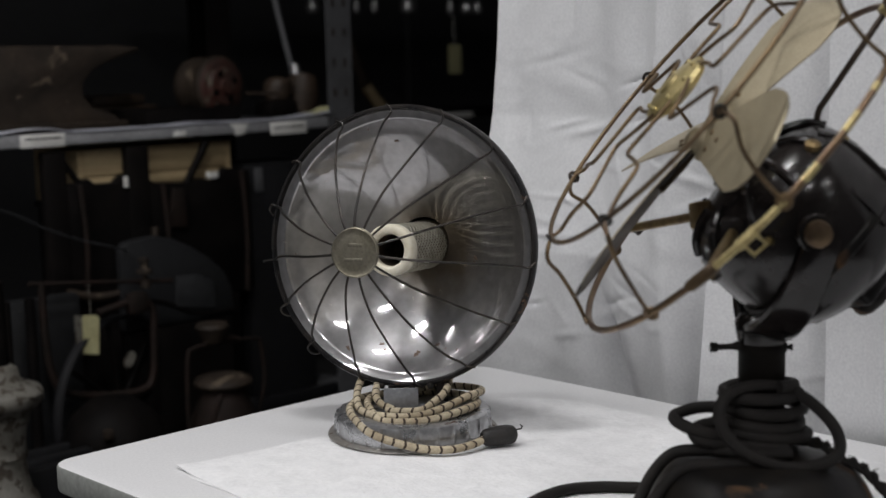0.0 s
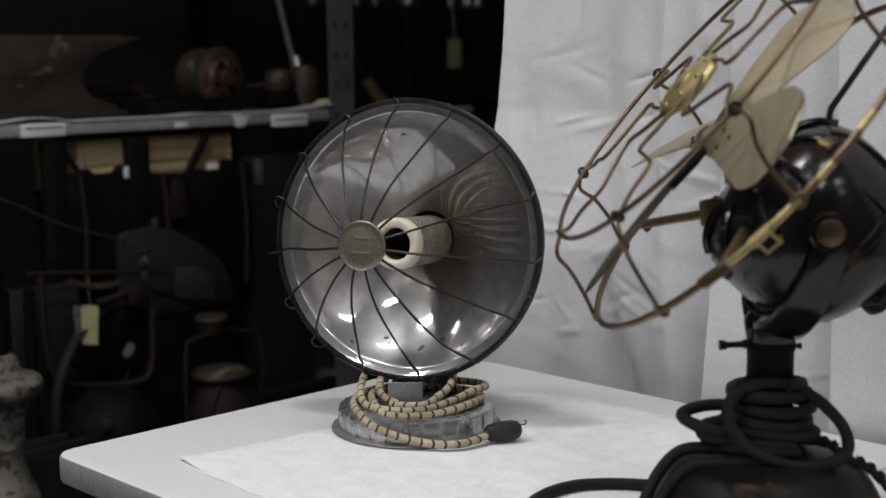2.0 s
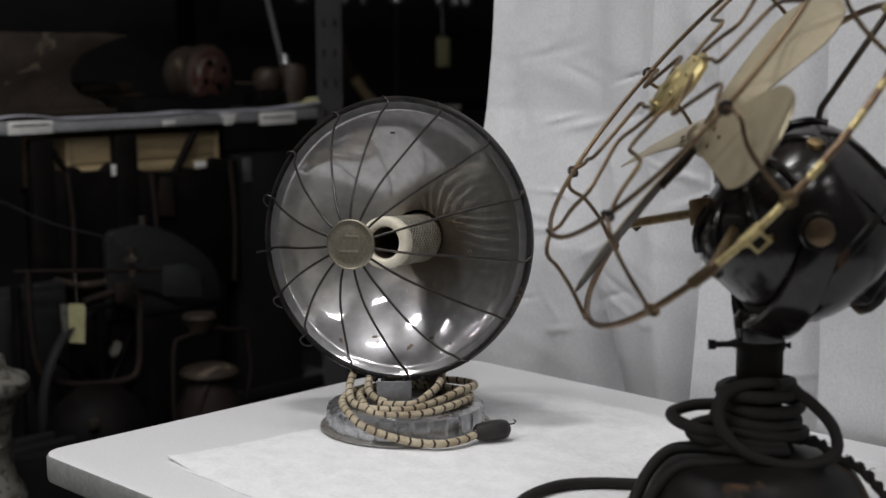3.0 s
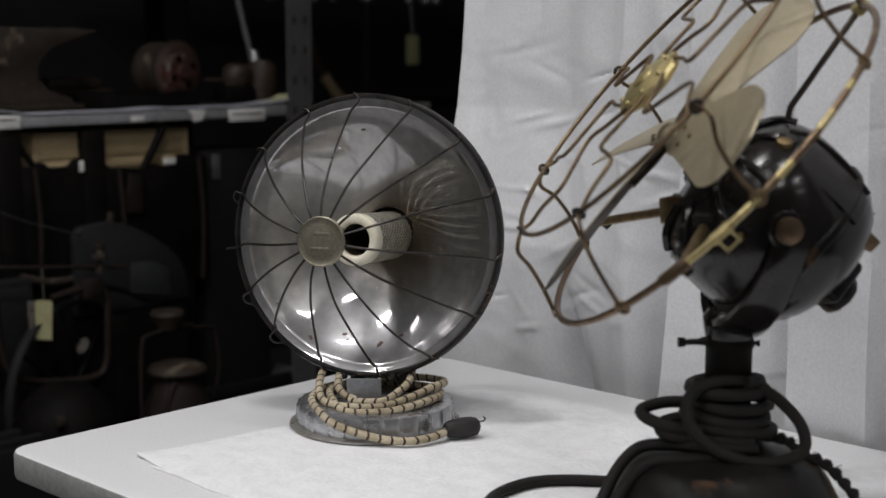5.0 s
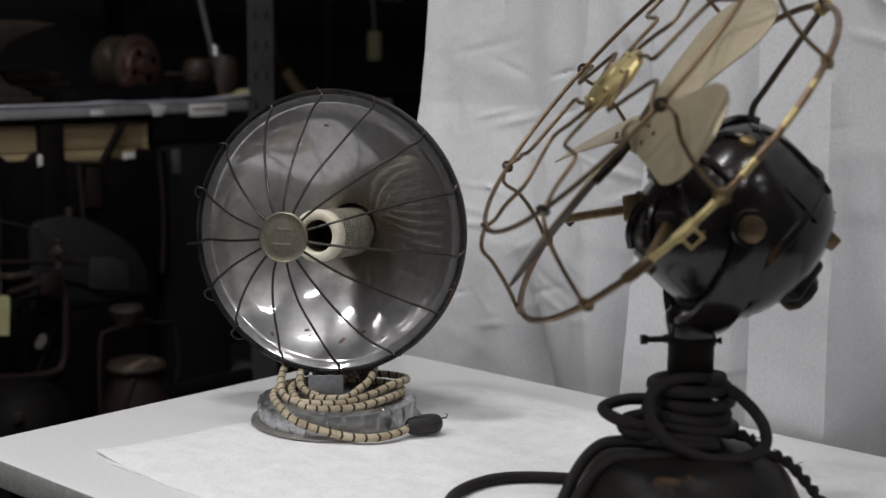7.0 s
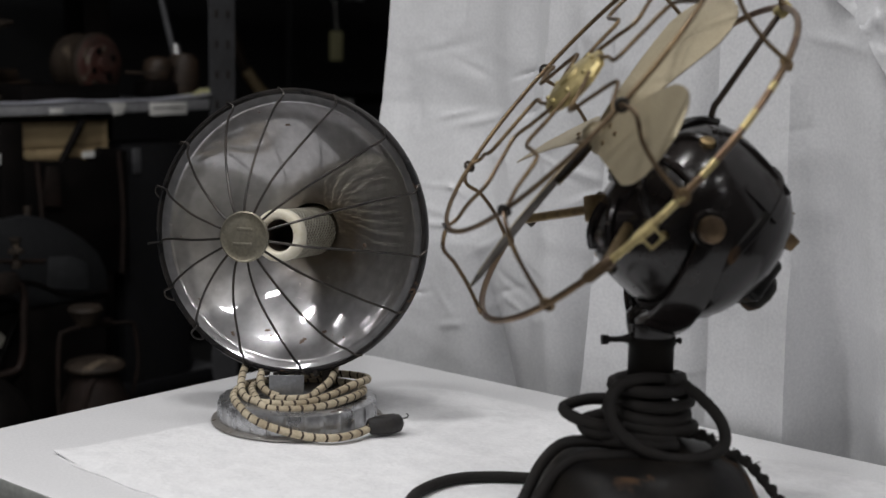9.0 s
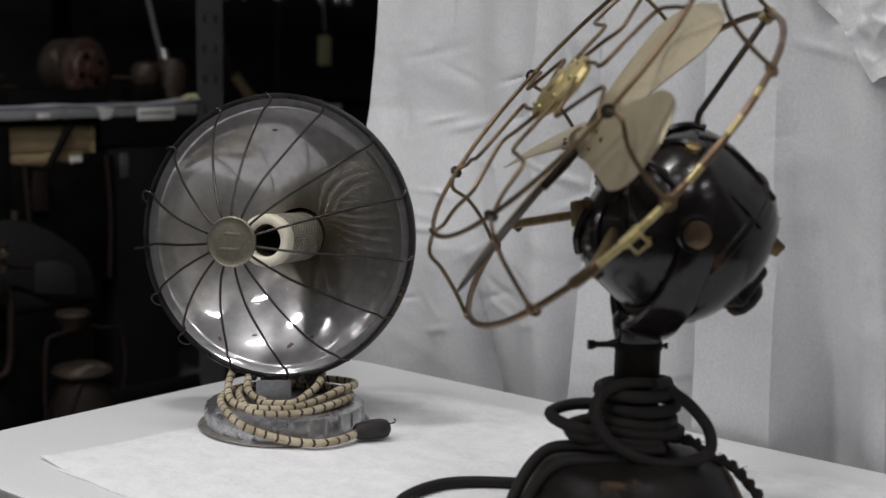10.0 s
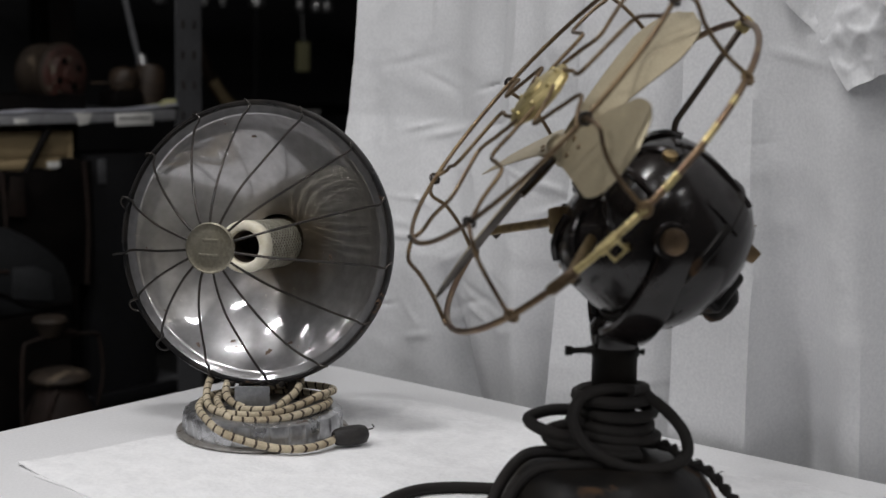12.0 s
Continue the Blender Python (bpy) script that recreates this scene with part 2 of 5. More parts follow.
def thing(name, at, label, category, group="", kind=""):
    """An Empty at the base of a thing; its parts are given in metres of the room."""
    o = new(name)
    o.empty_display_size = 0.05
    o.location = at
    PLACE[o.name] = Matrix.Translation(at)
    return tagged(o, label, category, group, kind)


def link_mesh(name, bm, mats, smooth=True):
    me = bpy.data.meshes.new(name)
    bmesh.ops.recalc_face_normals(bm, faces=bm.faces[:])
    bm.to_mesh(me)
    bm.free()
    for m in mats if isinstance(mats, (list, tuple)) else [mats]:
        me.materials.append(MAT[m])
    if smooth:
        for p in me.polygons:
            p.use_smooth = True
        me.set_sharp_from_angle(angle=radians(42))
    return new(name, me)


def part(name, bm, mats, parent, label="", smooth=True):
    o = link_mesh(name, bm, mats, smooth)
    o.parent = parent
    if parent.name in PLACE:
        o.matrix_parent_inverse = PLACE[parent.name].inverted()
    if label:
        o["label"] = label
    return o


def solid(name, bm, mats, label, category="", group="", kind="", smooth=True):
    return tagged(link_mesh(name, bm, mats, smooth), label, category, group, kind)


def curve(points, n=8, closed=False):
    """Catmull-Rom points through the given ones."""
    p = [Vector(q) for q in points]
    k = len(p)
    out = []
    for i in range(k if closed else k - 1):
        if closed:
            a, b, c, d = p[i - 1], p[i], p[(i + 1) % k], p[(i + 2) % k]
        else:
            a, b, c, d = p[max(i - 1, 0)], p[i], p[i + 1], p[min(i + 2, k - 1)]
        for j in range(n):
            t = j / n
            out.append(0.5 * (2 * b + (c - a) * t + (2 * a - 5 * b + 4 * c - d) * t * t + (3 * b - a - 3 * c + d) * t ** 3))
    if not closed:
        out.append(p[-1])
    return out


def tube(points, r, seg=8, closed=False, bm=None, pitch=0.0, ends=None, flat=1.0):
    """A round bar along points; r a radius or one for each point. pitch: length of one turn of a pattern, for the map."""
    bm = bm or bmesh.new()
    p = [Vector(q) for q in points]
    k = len(p)
    rad = r if isinstance(r, (list, tuple)) else [r] * k
    tang = []
    for i in range(k):
        if closed:
            t = p[(i + 1) % k] - p[i - 1]
        else:
            t = p[min(i + 1, k - 1)] - p[max(i - 1, 0)]
        tang.append(t.normalized() if t.length > 1e-9 else Vector((0, 0, 1)))
    side = tang[0].orthogonal().normalized()
    rings, run = [], [0.0]
    for i in range(k):
        side = (side - side.dot(tang[i]) * tang[i]).normalized()
        up = tang[i].cross(side)
        rings.append([bm.verts.new(p[i] + rad[i] * (math.cos(2 * math.pi * j / seg) * side + flat * math.sin(2 * math.pi * j / seg) * up)) for j in range(seg)])
        if i:
            run.append(run[-1] + (p[i] - p[i - 1]).length)
    uv = bm.loops.layers.uv.new("run") if pitch else None
    for i in range(k if closed else k - 1):
        a, b = rings[i], rings[(i + 1) % k]
        for j in range(seg):
            f = bm.faces.new((a[j], a[(j + 1) % seg], b[(j + 1) % seg], b[j]))
            if uv:
                for lp, (s, q) in zip(f.loops, ((i, j), (i, j + 1), (i + 1, j + 1), (i + 1, j))):
                    lp[uv].uv = (run[min(s, k - 1)] / pitch + 0.7 * abs(q / seg - 0.5), q / seg)
    if not closed:
        for ring in (rings[0], rings[-1]):
            bm.faces.new(ring)
    return bm


def lathe(profile, m=None, seg=48, bm=None, wave=None, close=False):
    """Turns (radius, height) pairs round z, then lays them by m. wave(angle, i) scales the radius."""
    bm = bm or bmesh.new()
    m = m or Matrix()
    rings = []
    for i, (r, z) in enumerate(profile):
        if r < 1e-6:
            rings.append([bm.verts.new(m @ Vector((0, 0, z)))])
            continue
        row = []
        for j in range(seg):
            a = 2 * math.pi * j / seg
            rr = r * (wave(a, i) if wave else 1)
            row.append(bm.verts.new(m @ Vector((rr * math.cos(a), rr * math.sin(a), z))))
        rings.append(row)
    pairs = list(zip(rings, rings[1:])) + ([(rings[-1], rings[0])] if close else [])
    for a, b in pairs:
        for j in range(seg):
            q = (j + 1) % seg
            if len(a) == 1 and len(b) == 1:
                break
            if len(a) == 1:
                bm.faces.new((a[0], b[q], b[j]))
            elif len(b) == 1:
                bm.faces.new((a[j], a[q], b[0]))
            else:
                bm.faces.new((a[j], a[q], b[q], b[j]))
    return bm


def block(size, m=None, bevel=0.0, bm=None, seg=2):
    """A bevelled block of the given size about its centre, laid by m."""
    own = bmesh.new()
    bmesh.ops.create_cube(own, size=1.0, matrix=Matrix.Diagonal((*size, 1)))
    if bevel:
        bmesh.ops.bevel(own, geom=own.edges[:], offset=bevel, segments=seg, profile=0.5, affect="EDGES")
    if m:
        bmesh.ops.transform(own, matrix=m, verts=own.verts[:])
    return join(bm, own)


def join(bm, own):
    if bm is None:
        return own
    tmp = bpy.data.meshes.new("tmp")
    own.to_mesh(tmp)
    own.free()
    bm.from_mesh(tmp)
    bpy.data.meshes.remove(tmp)
    return bm


def box(x0, x1, y0, y1, z0, z1, bevel=0.0, bm=None):
    return block((x1 - x0, y1 - y0, z1 - z0), Matrix.Translation(((x0 + x1) / 2, (y0 + y1) / 2, (z0 + z1) / 2)), bevel, bm)


def prism(outline, depth, m=None, bevel=0.0, bm=None):
    """An outline in x and z, given depth along y, laid by m."""
    own = bmesh.new()
    a = [own.verts.new((x, -depth / 2, z)) for x, z in outline]
    b = [own.verts.new((x, depth / 2, z)) for x, z in outline]
    own.faces.new(a)
    own.faces.new(b[::-1])
    k = len(outline)
    for i in range(k):
        own.faces.new((a[i], b[i], b[(i + 1) % k], a[(i + 1) % k]))
    bmesh.ops.recalc_face_normals(own, faces=own.faces[:])
    if bevel:
        bmesh.ops.bevel(own, geom=own.edges[:], offset=bevel, segments=2, profile=0.5, affect="EDGES")
    if m:
        bmesh.ops.transform(own, matrix=m, verts=own.verts[:])
    return join(bm, own)


def axes(origin, z, x=None):
    """A pose whose z runs along the given way."""
    z = Vector(z).normalized()
    x = Vector(x) if x else Vector((0, 0, 1)).cross(z)
    if x.length < 1e-6:
        x = Vector((1, 0, 0))
    x = (x - x.dot(z) * z).normalized()
    y = z.cross(x)
    return Matrix.Translation(origin) @ Matrix((x, y, z)).transposed().to_4x4()


def sheet(fn, nu, nv, bm=None, thick=0.0):
    """A sheet from fn(u, v), u and v from 0 to 1, with a thickness along -normal when asked."""
    own = bmesh.new()
    grid = [[own.verts.new(fn(i / nu, j / nv)) for j in range(nv + 1)] for i in range(nu + 1)]
    for i in range(nu):
        for j in range(nv):
            own.faces.new((grid[i][j], grid[i + 1][j], grid[i + 1][j + 1], grid[i][j + 1]))
    if thick:
        bmesh.ops.recalc_face_normals(own, faces=own.faces[:])
        bmesh.ops.solidify(own, geom=own.faces[:], thickness=thick)
    return join(bm, own)


# ---------------------------------------------------------------- the room
def room():
    x0, x1, y0, y1, h, w = -3.0, 6.0, -3.0, 5.2, 3.0, 0.15
    solid("floor", box(x0 - w, x1 + w, y0 - w, y1 + w, -0.12, 0), "concrete", "dark grey concrete floor of a store room", "floor", kind="structure", smooth=False)
    solid("ceiling", box(x0 - w, x1 + w, y0 - w, y1 + w, h, h + 0.12), "plaster", "pale grey ceiling of the store room", "ceiling", kind="structure", smooth=False)
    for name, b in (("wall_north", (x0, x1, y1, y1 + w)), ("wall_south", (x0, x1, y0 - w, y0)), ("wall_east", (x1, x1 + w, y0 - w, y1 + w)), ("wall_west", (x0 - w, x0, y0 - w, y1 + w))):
        # unseen south and west walls: paler, to brighten what the bowl reflects
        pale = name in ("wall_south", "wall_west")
        solid(name, box(*b, 0, h), "pale_wall" if pale else "wall", "grey painted wall of the store room" if pale else "wall of the store room, its lack of light put into a near-black colour", "wall", kind="structure", smooth=False)


room()

# ---------------------------------------------------------------- table, packing sheet and curtains
TOP = 0.75


def rounded(x0, x1, y0, y1, radii, n=10):
    """Outline of a rectangle with a radius for each corner (x1y1, x0y1, x0y0, x1y0)."""
    out = []
    for (cx, cy, a0), r in zip(((x1, y1, 0), (x0, y1, 90), (x0, y0, 180), (x1, y0, 270)), radii):
        sx, sy = (-1 if cx == x1 else 1), (-1 if cy == y1 else 1)
        for i in range(n + 1):
            a = radians(a0 + 90 * i / n)
            out.append((cx + sx * r + r * math.cos(a), cy + sy * r + r * math.sin(a)))
    return out


def table():
    t = thing("work_table", (1.11, 0.7, 0), "white laminate work table with rounded corners, against a white curtain", "table")
    own = bmesh.new()
    outline = rounded(0.762, 1.458, -0.05, 1.441, (0.06, 0.03, 0.03, 0.03))
    rows = [(-0.004, 0.718), (-0.001, 0.7185), (0.0, 0.722), (0.0, 0.746), (-0.0015, 0.7492), (-0.004, TOP)]
    rings = []
    cx, cy = 1.11, 0.7
    for inset, z in rows:
        rings.append([own.verts.new((x + (inset if x > cx else -inset), y + (inset if y > cy else -inset), z)) for x, y in outline])
    for a, b in zip(rings, rings[1:]):
        for j in range(len(a)):
            f = own.faces.new((a[j], a[(j + 1) % len(a)], b[(j + 1) % len(a)], b[j]))
            f.material_index = 1 if b is not rings[-1] else 0
    own.faces.new(rings[0][::-1])
    own.faces.new(rings[-1])
    part("tabletop", own, ["laminate", "edge"], t)
    for x in (0.84, 1.38):
        for y in (0.05, 1.34):
            part("leg", tube([(x, y, 0), (x, y, 0.72)], 0.016, 12), "grey_paint", t, "grey steel leg")
    for y in (0.05, 1.34):
        part("stretcher", tube([(0.84, y, 0.2), (1.38, y, 0.2)], 0.011, 10), "grey_paint", t)


table()


def packing_sheet():
    def height(x, y):
        n1 = noise.noise(Vector((x * 7, y * 16, 0.3)))
        n2 = noise.noise(Vector((x * 26, y * 40, 4.1)))
        return 0.0028 + 0.0011 * n1 + 0.0005 * n2

    def fn(u, v):
        y0 = 0.30
        back = 1.303 - 0.06 * u - 0.035 * max(0, (u - 0.9) / 0.1) ** 2
        y = y0 + (back - y0) * v
        left = 0.834 + 0.016 * max(0, (v - 0.85) / 0.15) + 0.003 * noise.noise(Vector((0, y * 14, 2)))
        right = 1.40 - 0.022 * v - 0.02 * max(0, (v - 0.93) / 0.07) ** 2 + 0.004 * noise.noise(Vector((3, y * 12, 7)))
        x = left + (right - left) * u
        edge = min(u, 1 - u, (1 - v)) * 25
        lift = 0.0035 * max(0, 1 - math.hypot(x - 0.85, y - 1.30) / 0.06) ** 2
        return Vector((x, y + 0.004 * noise.noise(Vector((x * 12, 5, 1))), TOP + height(x, y) * min(1, 0.45 + edge) + lift))

    b = sheet(fn, 120, 150, thick=0.0016)
    solid("packing_sheet", b, "foam", "thin white foam packing sheet spread on the table", "packing sheet")

    def under(u, v):
        x, y = 0.838 + 0.25 * u, 0.35 + 0.905 * v - 0.02 * u
        return Vector((x, y, TOP + 0.0009 + 0.0004 * noise.noise(Vector((x * 20, y * 20, 9)))))

    solid("foam_sheet_layer", sheet(under, 24, 60, thick=0.0006), "foam", "second white foam layer under the packing sheet", "packing sheet")


packing_sheet()


def curtain_panel(name, x, top, low, waves, seed, label, creases=30, dense=1.0, step=0.0, slant=0.0):
    """A hanging sheet from z = 2.4 down to 0.25; top and low: the range in y at z = 1.29 and at z = 0.75."""
    rng = random.Random(int(seed * 10))
    lines = []
    for _ in range(creases):
        yc = max(low) - 0.02 - rng.random() * min(0.62, max(low) - min(low))
        ang = rng.choice((rng.uniform(-0.5, 0.5), rng.uniform(-0.5, 0.5), rng.uniform(0.9, 1.7)))
        lines.append((yc, rng.uniform(0.76, 1.36), math.cos(ang), math.sin(ang), rng.uniform(0.012, 0.05), rng.uniform(0.0012, 0.0034) * rng.choice((1, 1, -1)), rng.uniform(0.004, 0.009)))

    def fn(u, v):
        v = 0.215 + (v - 0.08) * 0.356 if 0.08 < v < 0.92 else (v / 0.08 * 0.215 if v <= 0.08 else 0.514 + (v - 0.92) / 0.08 * 0.486)
        u = u ** (1 / dense) if dense < 1 else u
        z = 0.25 + 2.15 * v
        k = (z - 0.75) / 0.54
        a, b = low[0] + (top[0] - low[0]) * k, low[1] + (top[1] - low[1]) * k
        y = a + (b - a) * u
        off = 0
        for amp, freq, ph, bot in waves:
            off += amp * (1 + bot * max(0, 1.0 - z)) * math.sin(freq * (y - 0.14 * (z - 1)) + ph)
        off += 0.007 * abs(math.sin(31 * (y - 0.06 * (z - 1)) + seed)) ** 1.6 + 0.003 * math.sin(74 * (y - 0.03 * z) + 2 * seed)
        w = noise.noise(Vector((y * 4, z * 2, seed))) * 0.014 + noise.noise(Vector((y * 13, z * 6, seed + 5))) * 0.0048
        w += 0.0030 * abs(noise.noise(Vector((y * 7 + z * 5, z * 11 - y * 6, seed + 9))))
        w += 0.0012 * abs(noise.noise(Vector((y * 26 + z * 9, z * 30 - y * 12, seed + 3))))
        for yc, zc, c, sn, ln, hgt, wd in lines:
            dy, dz = y - yc, z - zc
            if abs(dy) < 0.09 and abs(dz) < 0.09:
                al, ac = dy * c + dz * sn, -dy * sn + dz * c
                w -= hgt * math.exp(-(al / ln) ** 2) * max(0.0, 1 - abs(ac) / wd)
        low_k = min(1, max(0, (1.22 - z) / 0.4))
        if dense < 1:
            edge = min(1, u / 0.06)
            off, w = off * edge - 0.014 * (1 - edge), w * edge
        tuck = 0
        if step:
            # a free edge laid over the cloth behind it, and a hollow low beside the next panel
            gap = step + 0.08 * (1.29 - z) - y
            high = min(1, max(0, (z - 0.92) / 0.2))
            tuck = high * (0.012 - 0.012 * min(1, max(0, gap / 0.003)) - 0.16 * min(0.06, max(0, gap)) - 0.55 * min(0, max(-0.045, gap)) - 0.012)
            tuck += 0.055 * max(0, 1 - abs(y - 1.03) / 0.09) ** 1.5 * low_k
            tuck += 0.045 * max(0, 1 - abs(y - 1.225 - 0.25 * (z - 0.75)) / 0.055) ** 2 * min(1, max(0, (0.92 - z) / 0.15))
        if dense < 1:
            tuck = 0
            for yf, amp in ((0.735, 0.045), (0.60, 0.03), (0.44, 0.04), (0.2, 0.04)):
                d = yf - y + 0.05 * (z - 0.9)
                if d > 0:
                    tuck += amp * 1.5 * (0.25 + 0.75 * low_k) * d / 0.05 * math.exp(1 - d / 0.05)
        return Vector((x + off * 0.7 + w + tuck + slant * (max(low) - y), y, z))

    t = thing(name, (x, (low[0] + low[1]) / 2, 0.25), label, "curtain", "white curtain panels")
    part("cloth", sheet(fn, 130, 210, thick=0.0012), "curtain", t)
    part("curtain_rail", tube([(x, min(top[0], top[1]) - 0.25, 2.41), (x, max(top[0], top[1]) + 0.12, 2.41)], 0.012, 10), "grey_paint", t)
    return t, fn


curtain_panel("hanging_curtain", 1.522, (1.442, 0.982), (1.469, 1.0), ((0.016, 16.0, 0.4, 1.2), (0.004, 41.0, 1.0, 0.6)), 3.1,
              "crumpled white sheeting curtain hung behind the table, its free edge showing", 44, step=1.112)
curtain_panel("hanging_curtain", 1.484, (0.997, 0.74), (1.038, 0.72), ((0.008, 24.0, 2.0, 1.0), (0.003, 60.0, 0.0, 0.5)), 8.4,
              "narrow white sheeting curtain panel overlapped by its neighbour", 14, slant=0.27)
big_panel, big_fn = curtain_panel("hanging_curtain", 1.476, (0.835, -0.75), (0.835, -0.95), ((0.024, 15.0, 1.3, 1.0), (0.013, 37.0, 0.2, 0.9)), 14.7,
                                  "wide white sheeting curtain panel with a gathered fold near its top", 34, 0.55)


def curtain_flap():
    """A gathered fold of the sheet that hangs down to a point."""
    hem = ((0.725, 1.300), (0.703, 1.278), (0.664, 1.240), (0.6255, 1.180), (0.580, 1.203), (0.52, 1.235), (0.44, 1.29), (0.38, 1.33))
    def fn(u, v):
        y = 0.725 - 0.345 * u
        k = next((q for q in range(len(hem) - 1) if hem[q + 1][0] <= y + 1e-6), len(hem) - 2)
        f = (hem[k][0] - y) / (hem[k][0] - hem[k + 1][0])
        z0 = hem[k][1] + (hem[k + 1][1] - hem[k][1]) * f + 0.004 * noise.noise(Vector((y * 40, 3, 1)))
        z = 1.62 - (1.62 - z0) * v ** 0.75
        d, _ = noise.voronoi(Vector((y * 15 + z * 4, z * 11 - y * 5, 2.2)))
        e, _ = noise.voronoi(Vector((y * 34 - z * 9, z * 30 + y * 8, 5.1)))
        fold = abs(((y * 7 + z * 5) % 1) - 0.5) * 0.022
        return Vector((1.448 + fold + 0.026 * (d[1] - d[0]) + 0.006 * (e[1] - e[0]) + 0.004 * noise.noise(Vector((y * 20, z * 20, 4))), y, z))

    part("gathered_fold", sheet(fn, 120, 120, thick=0.0008), "curtain", big_panel, "crumpled hanging fold of white sheeting")


curtain_flap()

# ---------------------------------------------------------------- the bowl heater
def heater():
    bx, by = 1.131, 1.206
    t = thing("bowl_heater", (bx, by, TOP + 0.003), "antique electric bowl heater with polished reflector, wire guard and coiled cord", "heater")
    rt, fr = Vector((0.69, -0.724, 0)), Vector((-0.724, -0.69, 0))

    def at(r, f, z):
        return Vector((bx, by, 0)) + rt * r + fr * f + Vector((0, 0, z))

    # base: a thin lip, a fluted body and a dished top
    up = Matrix.Translation((bx, by, TOP + 0.0035))
    part("base_lip", lathe([(0, 0.0), (0.1035, 0.0), (0.105, 0.001), (0.1045, 0.0025), (0.094, 0.0045), (0, 0.0045)], up, 72), "lip_steel", t, "worn brown-edged base lip")

    def flutes(a, i):
        return 1 + (0.022 * (0.5 + 0.5 * math.cos(28 * a)) ** 14 if 1 <= i <= 3 else 0) + 0.003 * noise.noise(Vector((6 * math.cos(a), 6 * math.sin(a), i)))

    part("base_body", lathe([(0.0955, 0.004), (0.0955, 0.006), (0.0948, 0.023), (0.0935, 0.0272), (0.088, 0.0300), (0.072, 0.0308), (0.064, 0.027), (0.03, 0.027), (0, 0.027)],
                            up, 336, wave=flutes), "base_steel", t)
    # bracket that carries the bowl
    br = axes(at(-0.012, 0.026, TOP + 0.03), (0, 0, 1), rt)
    part("bracket", prism([(-0.021, 0), (0.021, 0), (0.021, 0.034), (-0.021, 0.034)], 0.003, br, 0.0012), "bracket", t, "bent grey steel bracket")
    part("bracket_foot", block((0.052, 0.05, 0.004), br @ pose(0.002, 0.022, 0.001), 0.001), "bracket", t)
    for s in (-1, 1):
        part("bracket_arm", prism([(-0.007, 0), (0.008, 0), (0.011, 0.035), (0.004, 0.05), (-0.006, 0.042)], 0.004, axes(at(0.004 + 0.030 * s, -0.045, TOP + 0.028), (0, 0, 1), rt), 0.001), "wire", t)
    # bowl frame
    C = Vector((1.146, 1.239, 0.979))
    az, el = radians(-153.3), radians(5.0)
    n = Vector((math.cos(az) * math.cos(el), math.sin(az) * math.cos(el), math.sin(el)))
    m = axes(C, n)
    prof = [(0.1715, 0.0), (0.1705, -0.001), (0.169, -0.002), (0.1625, -0.0045)]
    # ever steeper towards the rim, then a narrow flat lip
    def slope(r):
        if r < 0.138:
            return 0.93 * r / 0.14
        if r < 0.158:
            return 0.917 + 26 * (r - 0.138)
        return 0.25 + 1.19 * max(0.0, 1 - (r - 0.158) / 0.002) ** 2

    z, steps = -0.0045, 80
    for i in range(1, steps + 1):
        r0, r1 = 0.1625 - 0.1285 * (i - 1) / steps, 0.1625 - 0.1285 * i / steps
        z -= slope((r0 + r1) / 2) * (r0 - r1)
        prof.append((r1, z))
    bowl = part("reflector_bowl", lathe(prof, m, 120), "bowl", t, "polished nickel reflector with rust specks")
    back = [(0.1735, -0.004), (0.1715, -0.012), (0.166, -0.016)] + [(r + 0.003, z - 0.005) for r, z in prof[4:]] + [(0.03, z - 0.02), (0, z - 0.022)]
    part("bowl_back", lathe(back, m, 96), "bowl_back", t)
    rim = [(0.1718 + 0.0040 * math.cos(2 * math.pi * k / 10), -0.006 + 0.0095 * math.sin(2 * math.pi * k / 10)) for k in range(10)]
    part("rim", lathe(rim, m, 120, close=True), "dark_enamel", t, "black enamelled rolled rim with chips")
    for a in (-93, -84, -97, -76):
        q = m @ Vector((0.176 * math.cos(radians(a)), 0.176 * math.sin(radians(a)), 0.004))
        part("rim_screw", lathe([(0, 0.0035), (0.0025, 0.003), (0.0038, 0), (0.0038, -0.003), (0, -0.003)], axes(q, n), 12), "wire", t)
    # rust pits on the reflector
    rng = random.Random(8)
    rust_at = ((0.1323, -106, 4), (0.1375, -84.8, 7), (0.1304, -73, 4), (0.152, -119.6, 5.5), (0.137, -103, 2.5), (0.1365, 124.7, 6), (0.1365, 128.2, 4), (0.1325, 97.5, 4), (0.152, -143, 2.5), (0.0777, -12.3, 4), (0.145, -62, 2.5), (0.146, -88, 2.5))
    for r0, a, mm_ in rust_at:
        zz = next(zq for rq, zq in prof[4:] if rq <= r0)
        k, a = slope(r0), radians(a)
        own = Vector((-k * math.cos(a), -k * math.sin(a), 1)).normalized()
        q = m @ Vector((r0 * math.cos(a), r0 * math.sin(a), zz)) + m.to_3x3() @ own * 0.0002
        ph = rng.uniform(0, 6)
        part("rust_pit", lathe([(0, 0.0006), (0.0005 * mm_, 0.0005), (0.0007 * mm_, 0)], axes(q, m.to_3x3() @ own), 18, wave=lambda b, i: 1 + 0.35 * math.sin(2 * b + ph) + 0.25 * math.sin(5 * b + 2 * ph)), "pit_rust", bowl, "brown rust pit")
    # element holder
    bowl_pose, m = m, m @ pose(0, -0.003, 0.021)
    sleeve = part("element_sleeve", lathe([(0.0292, -0.124), (0.0292, 0.0)], m, 40), "soot", t, "dark element core under the mesh")
    mesh = bmesh.new()
